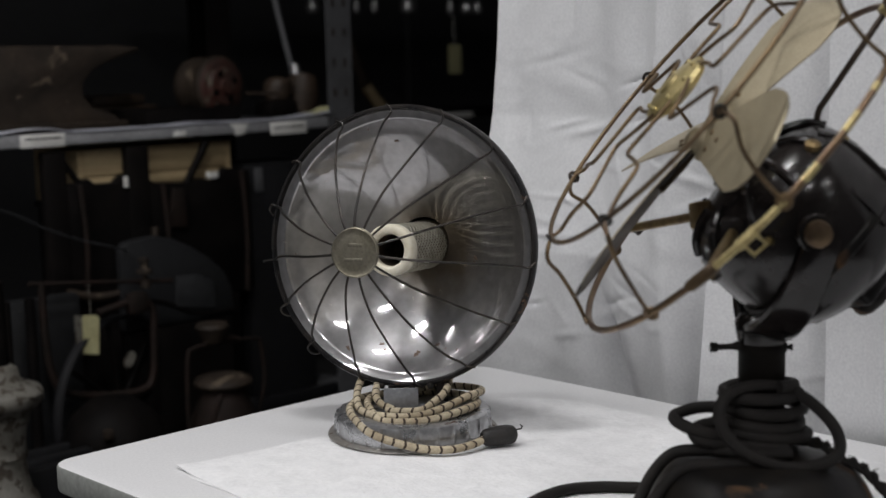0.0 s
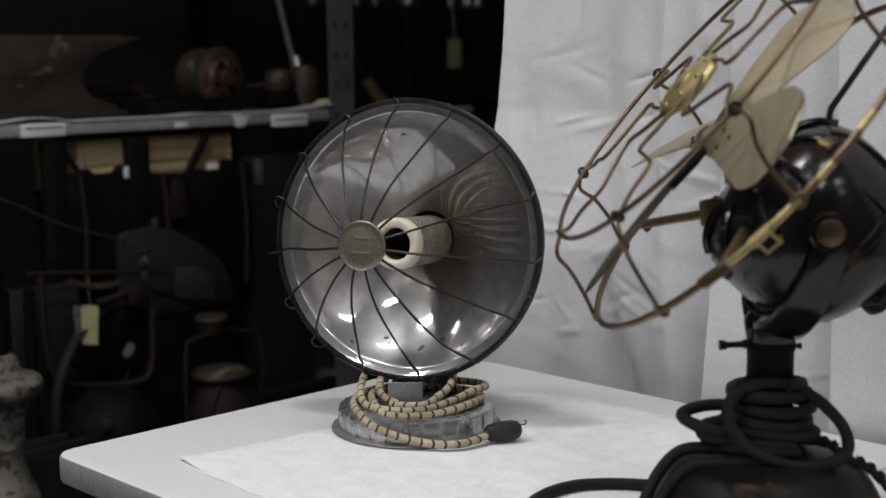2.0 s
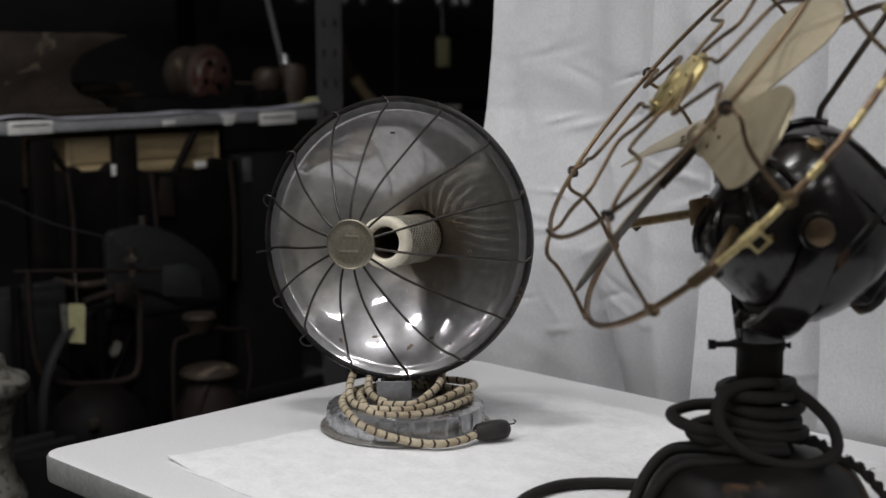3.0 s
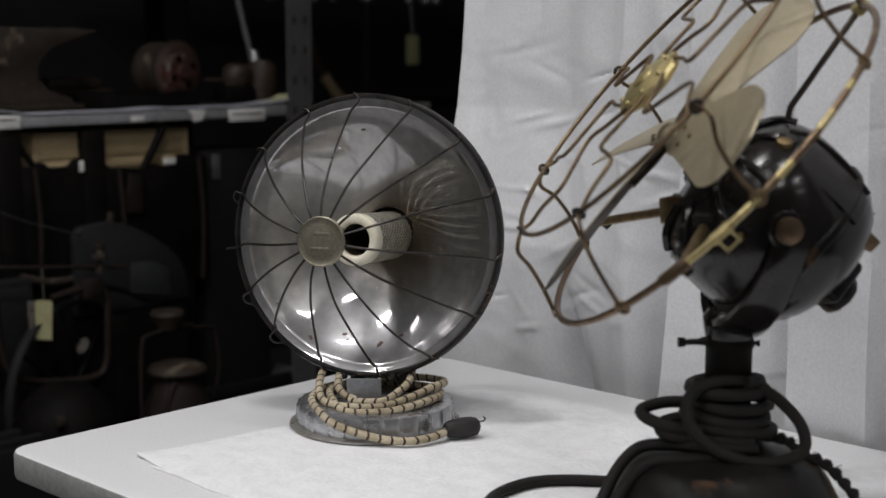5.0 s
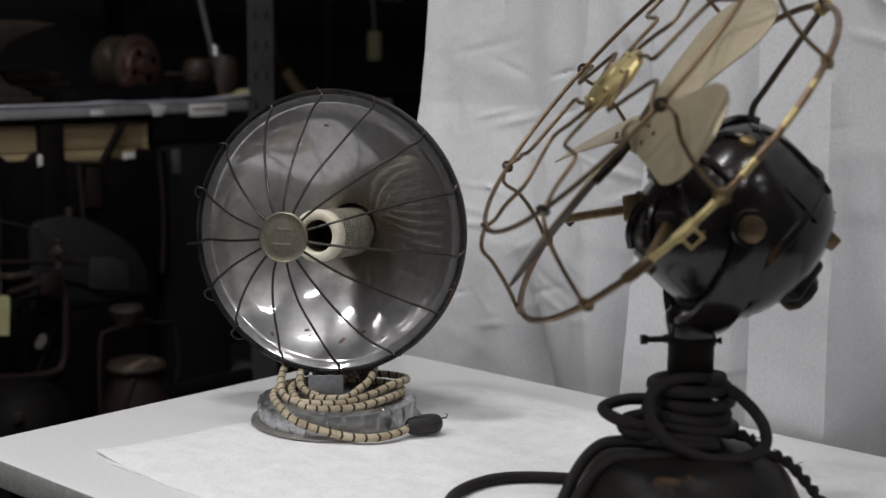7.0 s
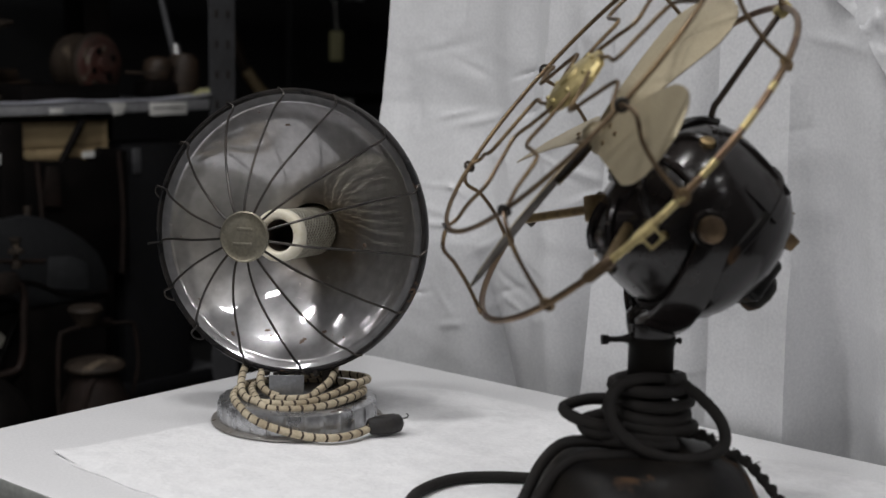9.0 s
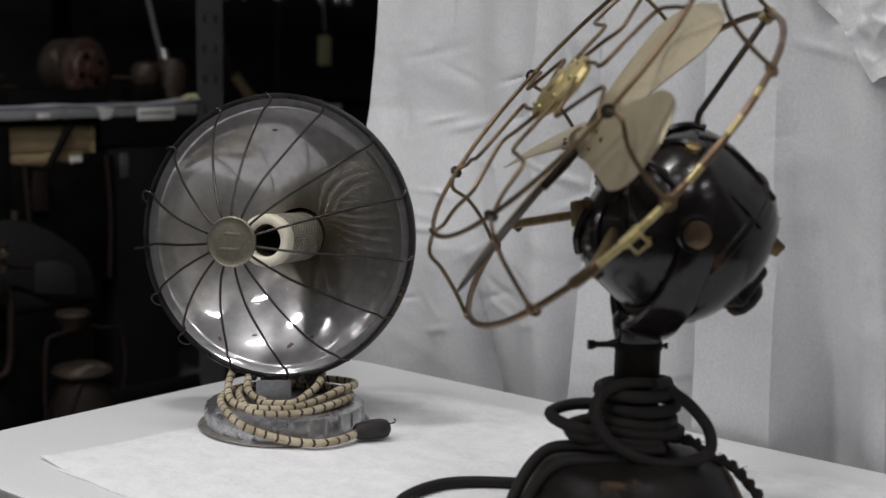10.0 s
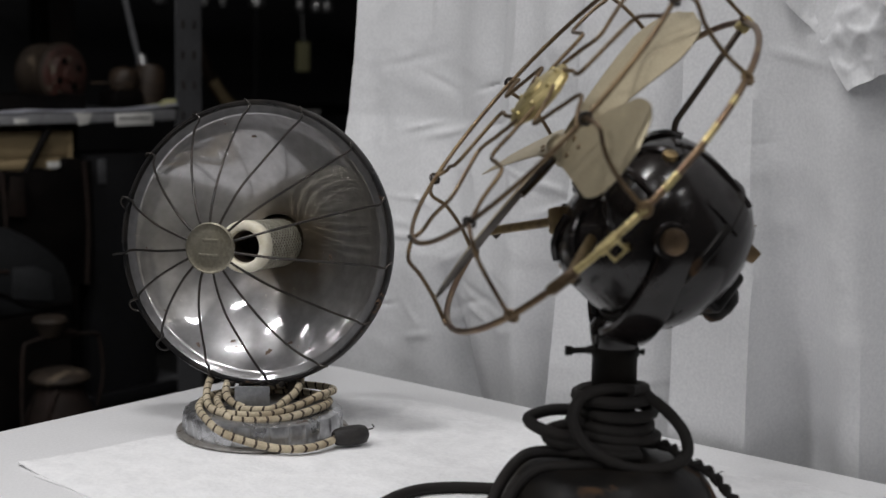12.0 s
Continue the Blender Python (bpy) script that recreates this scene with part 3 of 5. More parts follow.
    for s in (-1, 1):
        for q in range(28):
            tube([m @ Vector((0.0302 * math.cos(2 * math.pi * q / 28 + s * 2.0 * z / 0.09), 0.0302 * math.sin(2 * math.pi * q / 28 + s * 2.0 * z / 0.09), -0.124 + z)) for z in [0.0061 * u for u in range(21)]], 0.0009, 5, bm=mesh)
    part("sleeve_mesh", mesh, "sleeve", sleeve, "cream metal mesh round the element")
    part("sleeve_collar", lathe([(0.0345, -0.1225), (0.0330, -0.118), (0.0312, -0.1145), (0.0300, -0.114)], m, 48), "brown_stain", sleeve, "heat-browned collar")
    sock = part("ceramic_socket", lathe([(0.0305, -0.004), (0.0318, 0.0), (0.0318, 0.012), (0.0305, 0.0155), (0.028, 0.017), (0.0225, 0.017), (0.0205, 0.0155), (0.0198, 0.012), (0.0198, -0.03)], m, 56), "ceramic", t, "cream ceramic socket ring")
    part("socket_shell", lathe([(0.0192 - 0.0008 * (i % 2), 0.006 - 0.003 * i) for i in range(20)] + [(0.010, -0.055), (0, -0.055)], m, 40), "soot", sock, "sooty screw shell")
    part("contact", block((0.006, 0.012, 0.03), m @ pose(0.012, 0.004, -0.03), 0.001), "soot", sock)
    m = bowl_pose
    # guard: fifteen wires from the badge to the rim
    rng = random.Random(5)
    angles = (18.7, -7.4, -32.5, -58, -82, -108, -133, -153, -173, 164, 142, 116, 93, 69.6, 44.5)
    for i, a in enumerate(angles):
        a = radians(a)
        j = rng.uniform(-0.03, 0.03)
        e = rng.uniform(-0.004, 0.004)
        rows = [(0.026, 0.139, 0), (0.045, 0.134, 0), (0.075, 0.117 + e, j * 0.4), (0.105, 0.090 + e, j), (0.135, 0.056 + e, j), (0.152, 0.032, j * 0.6), (0.161, 0.014, j * 0.3), (0.168, 0.006, 0)]
        if i in (7, 6, 9):
            rows += [(0.179, 0.004, 0.0), (0.182, 0.0, 0.04), (0.178, -0.004, 0.075), (0.171, -0.004, 0.085)]
        elif i == 8:
            rows += [(0.182, 0.004, 0.0), (0.186, 0.003, 0.005)]
        elif i == 10:
            rows += [(0.175, 0.004, 0.02), (0.178, -0.001, 0.05), (0.172, -0.006, 0.06)]
        else:
            rows += [(0.173, 0.0055, 0.02), (0.176, 0.001, 0.045)]
        pts = [m @ Vector((r * math.cos(a + k), r * math.sin(a + k), d)) for r, d, k in rows]
        part("guard_wire", tube(curve(pts, 5), 0.0015, 7), "wire", t)
    bd = part("badge", lathe([(0, 0.137), (0.026, 0.137), (0.0288, 0.1385), (0.029, 0.1415), (0.0275, 0.1432), (0.0262, 0.1425), (0.02, 0.1432), (0, 0.1438)], m, 64), "badge", t, "round aged nickel badge")
    for s in (-1, 1):
        part("badge_mark", block((0.020 - 0.002 * s, 0.0042, 0.0006), m @ pose(0.001 * s, 0.0085 * s, 0.1434), 0.0003), "badge", bd, "raised bar of worn lettering")
    # cord: three loops round the bracket, then out to the plug
    path = [(-0.055, -0.082, 0.832), (-0.064, -0.055, 0.815), (-0.069, -0.008, 0.800), (-0.06, 0.034, 0.789), (-0.03, 0.056, 0.787), (0.01, 0.06, 0.788), (0.045, 0.042, 0.795), (0.07, 0.02, 0.802), (0.085, -0.01, 0.80),
            (0.075, -0.04, 0.797), (0.04, -0.06, 0.795), (-0.02, -0.062, 0.79), (-0.055, -0.03, 0.788), (-0.05, 0.03, 0.79), (-0.03, 0.068, 0.784), (0.02, 0.074, 0.786), (0.062, 0.048, 0.791), (0.08, 0.0, 0.789),
            (0.06, -0.045, 0.787), (0, -0.07, 0.786), (-0.06, -0.045, 0.787), (-0.076, 0.01, 0.787), (-0.066, 0.056, 0.784), (-0.045, 0.086, 0.775), (-0.015, 0.103, 0.768), (0.02, 0.109, 0.7615),
            (0.05, 0.109, 0.7605), (0.074, 0.094, 0.7615), (0.092, 0.076, 0.765)]
    cord = part("power_cord", tube(curve([at(*p) for p in path], 9), 0.0047, 12, pitch=0.0140), "cord", t, "cream braided cord with dark tracer bands")
    extra = [(0.040, -0.055, 0.835), (0.045, -0.034, 0.820), (0.042, 0.0, 0.805), (0.028, 0.02, 0.795), (0.01, 0.04, 0.789), (-0.03, 0.035, 0.788)]
    part("feed_cord", tube(curve([at(*p) for p in extra], 9), 0.0047, 12, pitch=0.0140), "cord", t, "cream braided cord with dark tracer bands")
    extra = [(-0.03, -0.082, 0.832), (-0.042, -0.055, 0.813), (-0.046, -0.006, 0.801), (-0.038, 0.02, 0.794), (-0.02, 0.035, 0.789)]
    part("feed_cord", tube(curve([at(*p) for p in extra], 9), 0.0047, 12, pitch=0.0140), "cord", t, "cream braided cord with dark tracer bands")
    a, b = at(0.086, 0.080, 0.7655), at(0.130, 0.062, 0.7665)
    pm = axes(a, b - a)
    plug = part("plug", lathe([(0, 0), (0.007, 0), (0.0095, 0.003), (0.011, 0.012), (0.0118, 0.024), (0.0115, 0.034), (0.0098, 0.040), (0.006, 0.043), (0, 0.044)], pm, 28, wave=lambda a, i: 1 + 0.03 * math.cos(6 * a)), "plug", cord, "black rubber plug")
    part("plug_clip", tube([b + Vector((0, 0, 0.004)) + rt * d + Vector((0, 0, e)) for d, e in ((-0.004, 0), (0.002, 0.001), (0.0035, 0.004), (0.001, 0.006))], 0.0009, 6), "wire", plug)


heater()


# ---------------------------------------------------------------- the desk fan
def desk_fan():
    C = Vector((1.098, 0.716, 1.102))
    az, el = radians(137.9), radians(43.1)
    n = Vector((math.cos(az) * math.cos(el), math.sin(az) * math.cos(el), math.sin(el)))
    m = axes(C, n)
    Cf = Vector((1.058, 0.751, 1.173))
    azf, elf = radians(139.4), radians(41.4)
    nf = Vector((math.cos(azf) * math.cos(elf), math.sin(azf) * math.cos(elf), math.sin(elf)))
    mf = axes(Cf, nf)
    bx, by = 1.118, 0.699
    t = thing("desk_fan", (bx, by, TOP + 0.003), "antique black desk fan with brass blades and wire cage", "fan")
    rt, fr = Vector((0.69, -0.724, 0)), Vector((-0.724, -0.69, 0))

    def at(r, f, z):
        return Vector((bx, by, 0)) + rt * r + fr * f + Vector((0, 0, z))

    # base and post
    up = Matrix.Translation((bx, by, TOP + 0.0035))
    part("base", lathe([(0, 0), (0.108, 0), (0.112, 0.004), (0.113, 0.012), (0.110, 0.022), (0.104, 0.034), (0.097, 0.048), (0.086, 0.062), (0.072, 0.071), (0.052, 0.076), (0.036, 0.079), (0.028, 0.084), (0, 0.084)], up, 72,
                       wave=lambda a, i: 1 + 0.004 * math.sin(3 * a + i)), "black_worn", t, "worn black domed base with rust")
    part("post", lathe([(0.027, 0.070), (0.0235, 0.085), (0.022, 0.12), (0.022, 0.172), (0.0235, 0.174), (0.0235, 0.181), (0.021, 0.184), (0.018, 0.19), (0, 0.19)], up, 40), "post_black", t)
    screw = part("thumb_screw", tube([at(r, 0.006, z) for r, z in ((-0.012, 0.9335), (-0.026, 0.933), (-0.030, 0.9325), (-0.042, 0.9322), (-0.0435, 0.932), (-0.0495, 0.932))], [0.0045, 0.0042, 0.0030, 0.0030, 0.0046, 0.0050], 12), "black_worn", t)
    part("screw_end", tube([at(r, 0.006, 0.931) for r in (0.018, 0.0245, 0.025, 0.0275)], [0.002, 0.002, 0.0032, 0.0032], 10), "black_worn", screw)
    # fork: two arms from the post to the trunnions on the motor's sides
    M = m @ Vector((0, 0, -0.076))
    side = (m.to_3x3() @ Vector((1, 0, 0))).normalized()
    part("fork_saddle", lathe([(0, 0.180), (0.0225, 0.182), (0.0245, 0.192), (0.0255, 0.202), (0.020, 0.210), (0, 0.212)], up, 32), "black_gloss", t)
    foot = Vector((bx, by, TOP + 0.198))
    down = (Vector((bx, by, TOP + 0.198)) - M)
    down = (down - down.dot(side) * side).normalized()
    across = side.cross(down)
    web = bmesh.new()
    rows = []
    for k in range(33):
        th = math.pi * k / 32
        e = side * math.cos(th) + down * math.sin(th)
        w = 0.0165 + 0.006 * math.sin(th) ** 2
        c = M + e * (0.0965 + 0.004 * math.sin(2 * th) ** 2 + 0.010 * math.sin(th) ** 6)
        tk = 0.0045 + 0.004 * math.sin(th) ** 6
        rows.append([web.verts.new(c + across * (w * math.cos(q)) + e * (tk * math.copysign(abs(math.sin(q)) ** 0.6, math.sin(q)))) for q in [2 * math.pi * u / 14 for u in range(14)]])
    for p, q in zip(rows, rows[1:]):
        for u in range(14):
            web.faces.new((p[u], p[(u + 1) % 14], q[(u + 1) % 14], q[u]))
    web.faces.new(rows[0])
    web.faces.new(rows[-1])
    part("fork", web, "black_gloss", t, "broad black iron fork holding the motor")
    for s in (1, -1):
        tr = M + side * 0.0975 * s - rt * 0.0085 + Vector((0, 0, 0.001))
        part("fork_eye", lathe([(0.017, -0.006), (0.018, 0.0), (0.016, 0.004), (0, 0.005)], axes(tr, side * s), 28), "black_gloss", t)
        part("trunnion_bolt", lathe([(0, 0.009), (0.007, 0.0085), (0.0115, 0.007), (0.0125, 0.003), (0.0125, -0.004), (0, -0.004)], axes(tr + side * 0.004 * s, side * s), 28), "brass_dark", t, "tarnished brass bolt")
    # motor: rounded body, raised band, vented front shell, rear cap
    body = [(0, -0.085), (0.03, -0.084), (0.055, -0.079), (0.074, -0.066), (0.0845, -0.05), (0.089, -0.03), (0.0905, -0.012), (0.0905, 0.012), (0.089, 0.026), (0.084, 0.040), (0.074, 0.054), (0.058, 0.064), (0.040, 0.069), (0.026, 0.072), (0.022, 0.085), (0.014, 0.088), (0, 0.088)]
    mm = axes(M, n)
    motor = part("motor_housing", lathe(body, mm, 72), "black_gloss", t, "glossy black japanned motor housing")
    part("housing_band", lathe([(0.089, -0.034), (0.0915, -0.032), (0.0915, -0.026), (0.0895, -0.024)], mm, 72), "black_worn", motor)
    for k in range(10):
        a = radians(36 * k + 10)
        pts = [mm @ Vector((r * math.cos(a + tw), r * math.sin(a + tw), z)) for r, z, tw in ((0.083, 0.0425, 0), (0.074, 0.0555, 0.05), (0.06, 0.0645, 0.12), (0.047, 0.0685, 0.2))]
        part("vent_rib", tube(curve(pts, 4), 0.0042, 8), "black_gloss", motor)
    for k in range(4):
        a = radians(90 * k + 66)
        w = lathe([(0, 0.004), (0.0035, 0.0035), (0.005, 0), (0.005, -0.004), (0, -0.004)], axes(mm @ Vector((0.088 * math.cos(a), 0.088 * math.sin(a), 0.028)), mm.to_3x3() @ Vector((math.cos(a), math.sin(a), 0.5))), 12)
        part("housing_screw", w, "brass", motor, "small brass screw")
    prof = [(0.0868, -0.044), (0.0905, -0.02), (0.0918, 0.0), (0.0905, 0.018), (0.086, 0.036), (0.0775, 0.05)]
    for a in (62, 118):
        part("housing_rib", tube(curve([mm @ Vector((q * math.cos(radians(a)), q * math.sin(radians(a)), z)) for q, z in prof], 4), 0.0026, 8), "black_gloss", motor)
    for a in (40,):
        cover = sheet(lambda u, v: mm @ Vector(((0.0925 - 0.004 * (2 * v - 0.9) ** 2) * math.cos(radians(a + 22 * (u - 0.5))), (0.0925 - 0.004 * (2 * v - 0.9) ** 2) * math.sin(radians(a + 22 * (u - 0.5))), -0.042 + 0.058 * v)), 8, 8, thick=0.004)
        part("side_cover", cover, "black_gloss", motor)
    # oil cup on the front shell and the brass boss at its middle
    part("oil_cup", lathe([(0.0055, -0.006), (0.0055, 0.006), (0.0075, 0.007), (0.0075, 0.012), (0.004, 0.014), (0, 0.014)], axes(mm @ Vector((0.0515, 0.048, 0.045)), mm.to_3x3() @ Vector((0.5, 0.75, 0.7))), 16), "brass_block", motor, "brass oil cup")
    part("shaft", tube([mm @ Vector((0.006, -0.003, 0.082)), m @ Vector((0.0135, -0.0064, 0.034))], 0.006, 14), "brass_dark", t)
    # rear switch box and lug
    part("switch_box", block((0.050, 0.048, 0.030), mm @ pose(0.008, 0.000, -0.083, 0, 0, 20), 0.006, seg=3), "black_worn", motor)
    part("switch_knob", lathe([(0.021, 0), (0.0215, 0.004), (0.0205, 0.010), (0.018, 0.013), (0, 0.014)], mm @ pose(0.010, -0.004, -0.095, 180, 0, 0), 9), "black_worn", motor)
    part("rear_plate", block((0.036, 0.014, 0.028), mm @ pose(0.016, 0.048, -0.074, 0, 0, 0), 0.002), "brass_dark", motor, "tarnished brass rear plate")
    part("name_plate", block((0.045, 0.03, 0.002), mm @ pose(-0.02, 0.064, -0.066, -42, 0, 0), 0.0008), "brass_dark", motor, "dull brass maker's plate")
    part("drain_screw", lathe([(0, 0.012), (0.005, 0.011), (0.007, 0.006), (0.0055, 0.004), (0.0055, -0.01), (0, -0.01)], axes(M + rt * 0.020 + Vector((0, 0, -0.086)), (0.2, -0.2, -1)), 14), "rust", motor)
    # cage
    def ringpath(mat4, R, k=96):
        return [mat4 @ Vector((R * math.cos(2 * math.pi * i / k), R * math.sin(2 * math.pi * i / k), 0)) for i in range(k)]

    RR, RF = 0.199, 0.179
    cage = part("cage_rear_ring", tube(ringpath(m, RR), 0.0032, 10, closed=True), "brass_ring", t, "brass cage ring, worn bright in places")
    part("cage_front_ring", tube(ringpath(mf, RF), 0.0023, 10, closed=True), "brass_dark", t, "browned brass front cage ring")
    for i in range(8):
        a = radians(40.6 + 45 * i)
        ca, sa = math.cos(a), math.sin(a)
        rad, tan = Vector((ca, sa, 0)), Vector((-sa, ca, 0))
        s1 = [(0.030, 0.0135, 0.0065), (0.042, 0.0035, 0.0062), (0.056, -0.0085, 0.0060), (0.075, -0.0262, 0.0057), (0.10, -0.0045, 0.0048), (0.125, 0.0160, 0.0035), (0.15, 0.0018, 0.0012), (0.168, -0.008, -0.0028), (0.181, 0.0, 0.0)]
        front = [mf @ (rad * r + tan * q + Vector((0, 0, d))) for r, q, d in s1]
        f_end, r_end = mf @ (rad * (RF + 0.003)), m @ (rad * (RR + 0.003))
        outw = (f_end - Cf).normalized()
        drop = r_end - f_end
        tw = m.to_3x3() @ tan
        tail = [f_end + drop * 0.12 + outw * 0.010 + tw * 0.004, f_end + drop * 0.36 + outw * 0.005 - tw * 0.003, f_end + drop * 0.68 + outw * 0.001 - tw * 0.004, r_end]
        pts = curve(front + tail, 6)
        part("cage_rib", tube(pts, 0.0020, 8), "brass_dark", t, "S-shaped browned wire rib")
        kn = part("rib_knot", tube([m @ (rad * (RR + 0.001) + tan * (0.0055 * math.cos(k * 0.7)) + Vector((0, 0, 0.0055 * math.sin(k * 0.7)))) for k in range(9)], 0.0022, 7, closed=True), "brass_dark", cage)
        part("rib_knot", tube([mf @ (rad * (RF + 0.001) + tan * (0.005 * math.cos(k * 0.7)) + Vector((0, 0, 0.005 * math.sin(k * 0.7)))) for k in range(9)], 0.0019, 7, closed=True), "wire", cage)
    bm = lathe([(0, -0.004), (0.024, -0.004), (0.034, 0.0), (0.036, 0.004), (0.034, 0.008), (0.030, 0.009), (0.026, 0.0115), (0, 0.0125)], mf, 40, wave=lambda a, i: 1 + (0.07 * abs(math.cos(4 * a)) ** 3 if 1 < i < 5 else 0))
    badge = part("cage_badge", bm, "brass_bright", t, "embossed polished brass cage badge")
    part("badge_boss", lathe([(0.012, 0.012), (0.011, 0.0145), (0.004, 0.016), (0, 0.016)], mf, 24), "brass_bright", badge)
    for k in range(8):
        a = radians(45 * k + 17)
        part("badge_rivet", lathe([(0, 0.0125), (0.002, 0.012), (0.003, 0.0095), (0, 0.009)], mf @ pose(0.029 * math.cos(a), 0.029 * math.sin(a), 0), 10), "brass_bright", badge)
    # cage stays
    top = m @ Vector((RR * math.cos(radians(88)), RR * math.sin(radians(88)), -0.003))
    mot, knee = mm @ Vector((0.0014, 0.0740, 0.0425)), mm @ Vector((0.0022, 0.0875, 0.0545))
    part("cage_stay", tube(curve([mot, mot.lerp(knee, 0.6), knee + (top - knee) * 0.03, knee + (top - knee) * 0.12, knee.lerp(top, 0.55), top], 6), 0.0030, 10), "brass_umber", t, "dark browned bent steel cage stay")
    part("stay_clip", block((0.014, 0.016, 0.012), axes(top, n), 0.003), "brass_bright", cage)
    for phi, at_local in ((211, (-0.020, -0.0505, 0.0625)), (331, (0.052, -0.047, 0.050))):
        e = m @ Vector((RR * math.cos(radians(phi)), RR * math.sin(radians(phi)), -0.002))
        s = mm @ Vector(at_local)
        stay = part("cage_stay", tube([s, s + (e - s) * 0.5, e], 0.0054, 10, flat=0.8), "brass_block", t, "flat tarnished brass cage stay")
        part("stay_block", block((0.022, 0.026, 0.024), axes(s, e - s), 0.003), "brass_block" if phi < 300 else "black_gloss", stay, "brass clamp block" if phi < 300 else "black clamp block")
        part("stay_screw", lathe([(0, 0.006), (0.004, 0.005), (0.005, 0), (0.005, -0.008), (0, -0.008)], axes(e - (e - s) * 0.06, n), 12), "wire", stay)
    for phi, long in ((329, 0.030), (331.5, 0.016)):
        e = m @ Vector((RR * math.cos(radians(phi)), RR * math.sin(radians(phi)), 0))
        tg = m.to_3x3() @ Vector((-math.sin(radians(phi)), math.cos(radians(phi)), 0))
        part("ring_clip", block((0.011, 0.010, long), axes(e, tg), 0.003), "brass_dark", cage, "brown clip on the cage ring")
    e = m @ Vector(((RR + 0.008) * math.cos(radians(344.5)), (RR + 0.008) * math.sin(radians(344.5)), -0.004))
    em = axes(e, m.to_3x3() @ Vector((-math.sin(radians(344.5)), math.cos(radians(344.5)), 0)), n)
    part("ring_buckle", tube([em @ Vector(q) for q in ((-0.008, 0, -0.0065), (0.007, 0, -0.0065), (0.007, 0, 0.0065), (-0.008, 0, 0.0065))], 0.0017, 8, closed=True), "brass_bright", cage, "bright brass wire buckle")
    e0, e1 = [m @ Vector((RR * math.cos(radians(q)), RR * math.sin(radians(q)), 0)) for q in (341, 347)]
    part("ring_sleeve", tube([e0, e0.lerp(e1, 0.5) + (e0 - C).normalized() * 0.0003, e1], 0.0046, 12), "brass_bright", cage, "bright brass sleeve joining the ring")
    for q0, q1 in ((17, 23), (30, 33), (333, 341), (347, 356), (2, 7)):
        pts = [m @ Vector((RR * math.cos(radians(q0 + (q1 - q0) * k / 4)), RR * math.sin(radians(q0 + (q1 - q0) * k / 4)), 0)) for k in range(5)]
        part("worn_patch", tube(pts, 0.0034, 10), "brass_bright", cage, "ring rubbed bright")
    # blades
    hm = axes(m @ Vector((0.0135, -0.0064, 0.0445)), n)
    part("hub", lathe([(0, 0.013), (0.007, 0.012), (0.011, 0.008), (0.013, 0.003), (0.0145, -0.008), (0.012, -0.016), (0, -0.016)], hm, 32), "blade", t)
    for i in range(4):
        th = radians(91.76 + 90 * i)
        rad, tan = Vector((math.cos(th), math.sin(th), 0)), Vector((-math.sin(th), math.cos(th), 0))

        def fn(u, v):
            q = (v - 0.5) * 2
            half = 0.014 + 0.0329 * min(1, u / 0.69)
            if u > 0.69:
                half *= math.sqrt(max(0.0, 1 - ((u - 0.69) / 0.31) ** 2.65))
            r = 0.0114 + 0.1715 * u + 0.0052 * q * half / 0.0469 * u
            pitch = radians(21.2 - 5.9 * u)
            w = half * q + 0.0159 * u
            camber = 0.002 * u * (1 - q * q) - 0.0119 * u * u
            return hm @ (rad * r + tan * (w * math.cos(pitch)) + Vector((0, 0, w * math.sin(pitch) + camber)))

        both = sheet(fn, 30, 18, thick=0.0011)
        bmesh.ops.recalc_face_normals(both, faces=both.faces[:])
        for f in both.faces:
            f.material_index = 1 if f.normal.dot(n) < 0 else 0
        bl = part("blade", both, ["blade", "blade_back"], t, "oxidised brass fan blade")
        part("blade_arm", tube(curve([hm @ (rad * 0.006 + Vector((0, 0, -0.004))), hm @ (rad * 0.025 + tan * 0.003 + Vector((0, 0, -0.004))), hm @ (rad * 0.058 + tan * 0.006 + Vector((0, 0, -0.003)))], 4), [0.005] * 4 + [0.007] * 5, 10, flat=0.35), "brass_dark", bl)
        for u, v in ((0.12, 0.72), (0.12, 0.3), (0.26, 0.5)):
            part("rivet", lathe([(0, 0.0022), (0.0022, 0.0014), (0.003, -0.001), (0, -0.001)], axes(fn(u, v), n), 10), "brass_dark", bl)
    # cloth cable: wound round the post, loops, and a tail on the table
    wind = []
    for k in range(0, 5 * 16 + 1):
        a = 2 * math.pi * k / 16 + 1.2
        f = k / 80
        wind.append(((0.043 - 0.011 * f) * math.cos(a) + 0.003 * math.sin(a * 0.37), (0.042 - 0.010 * f) * math.sin(a), 0.840 + 0.056 * f + 0.003 * math.sin(a * 0.8)))
    bmc = tube([at(*p) for p in wind], 0.0061, 10)
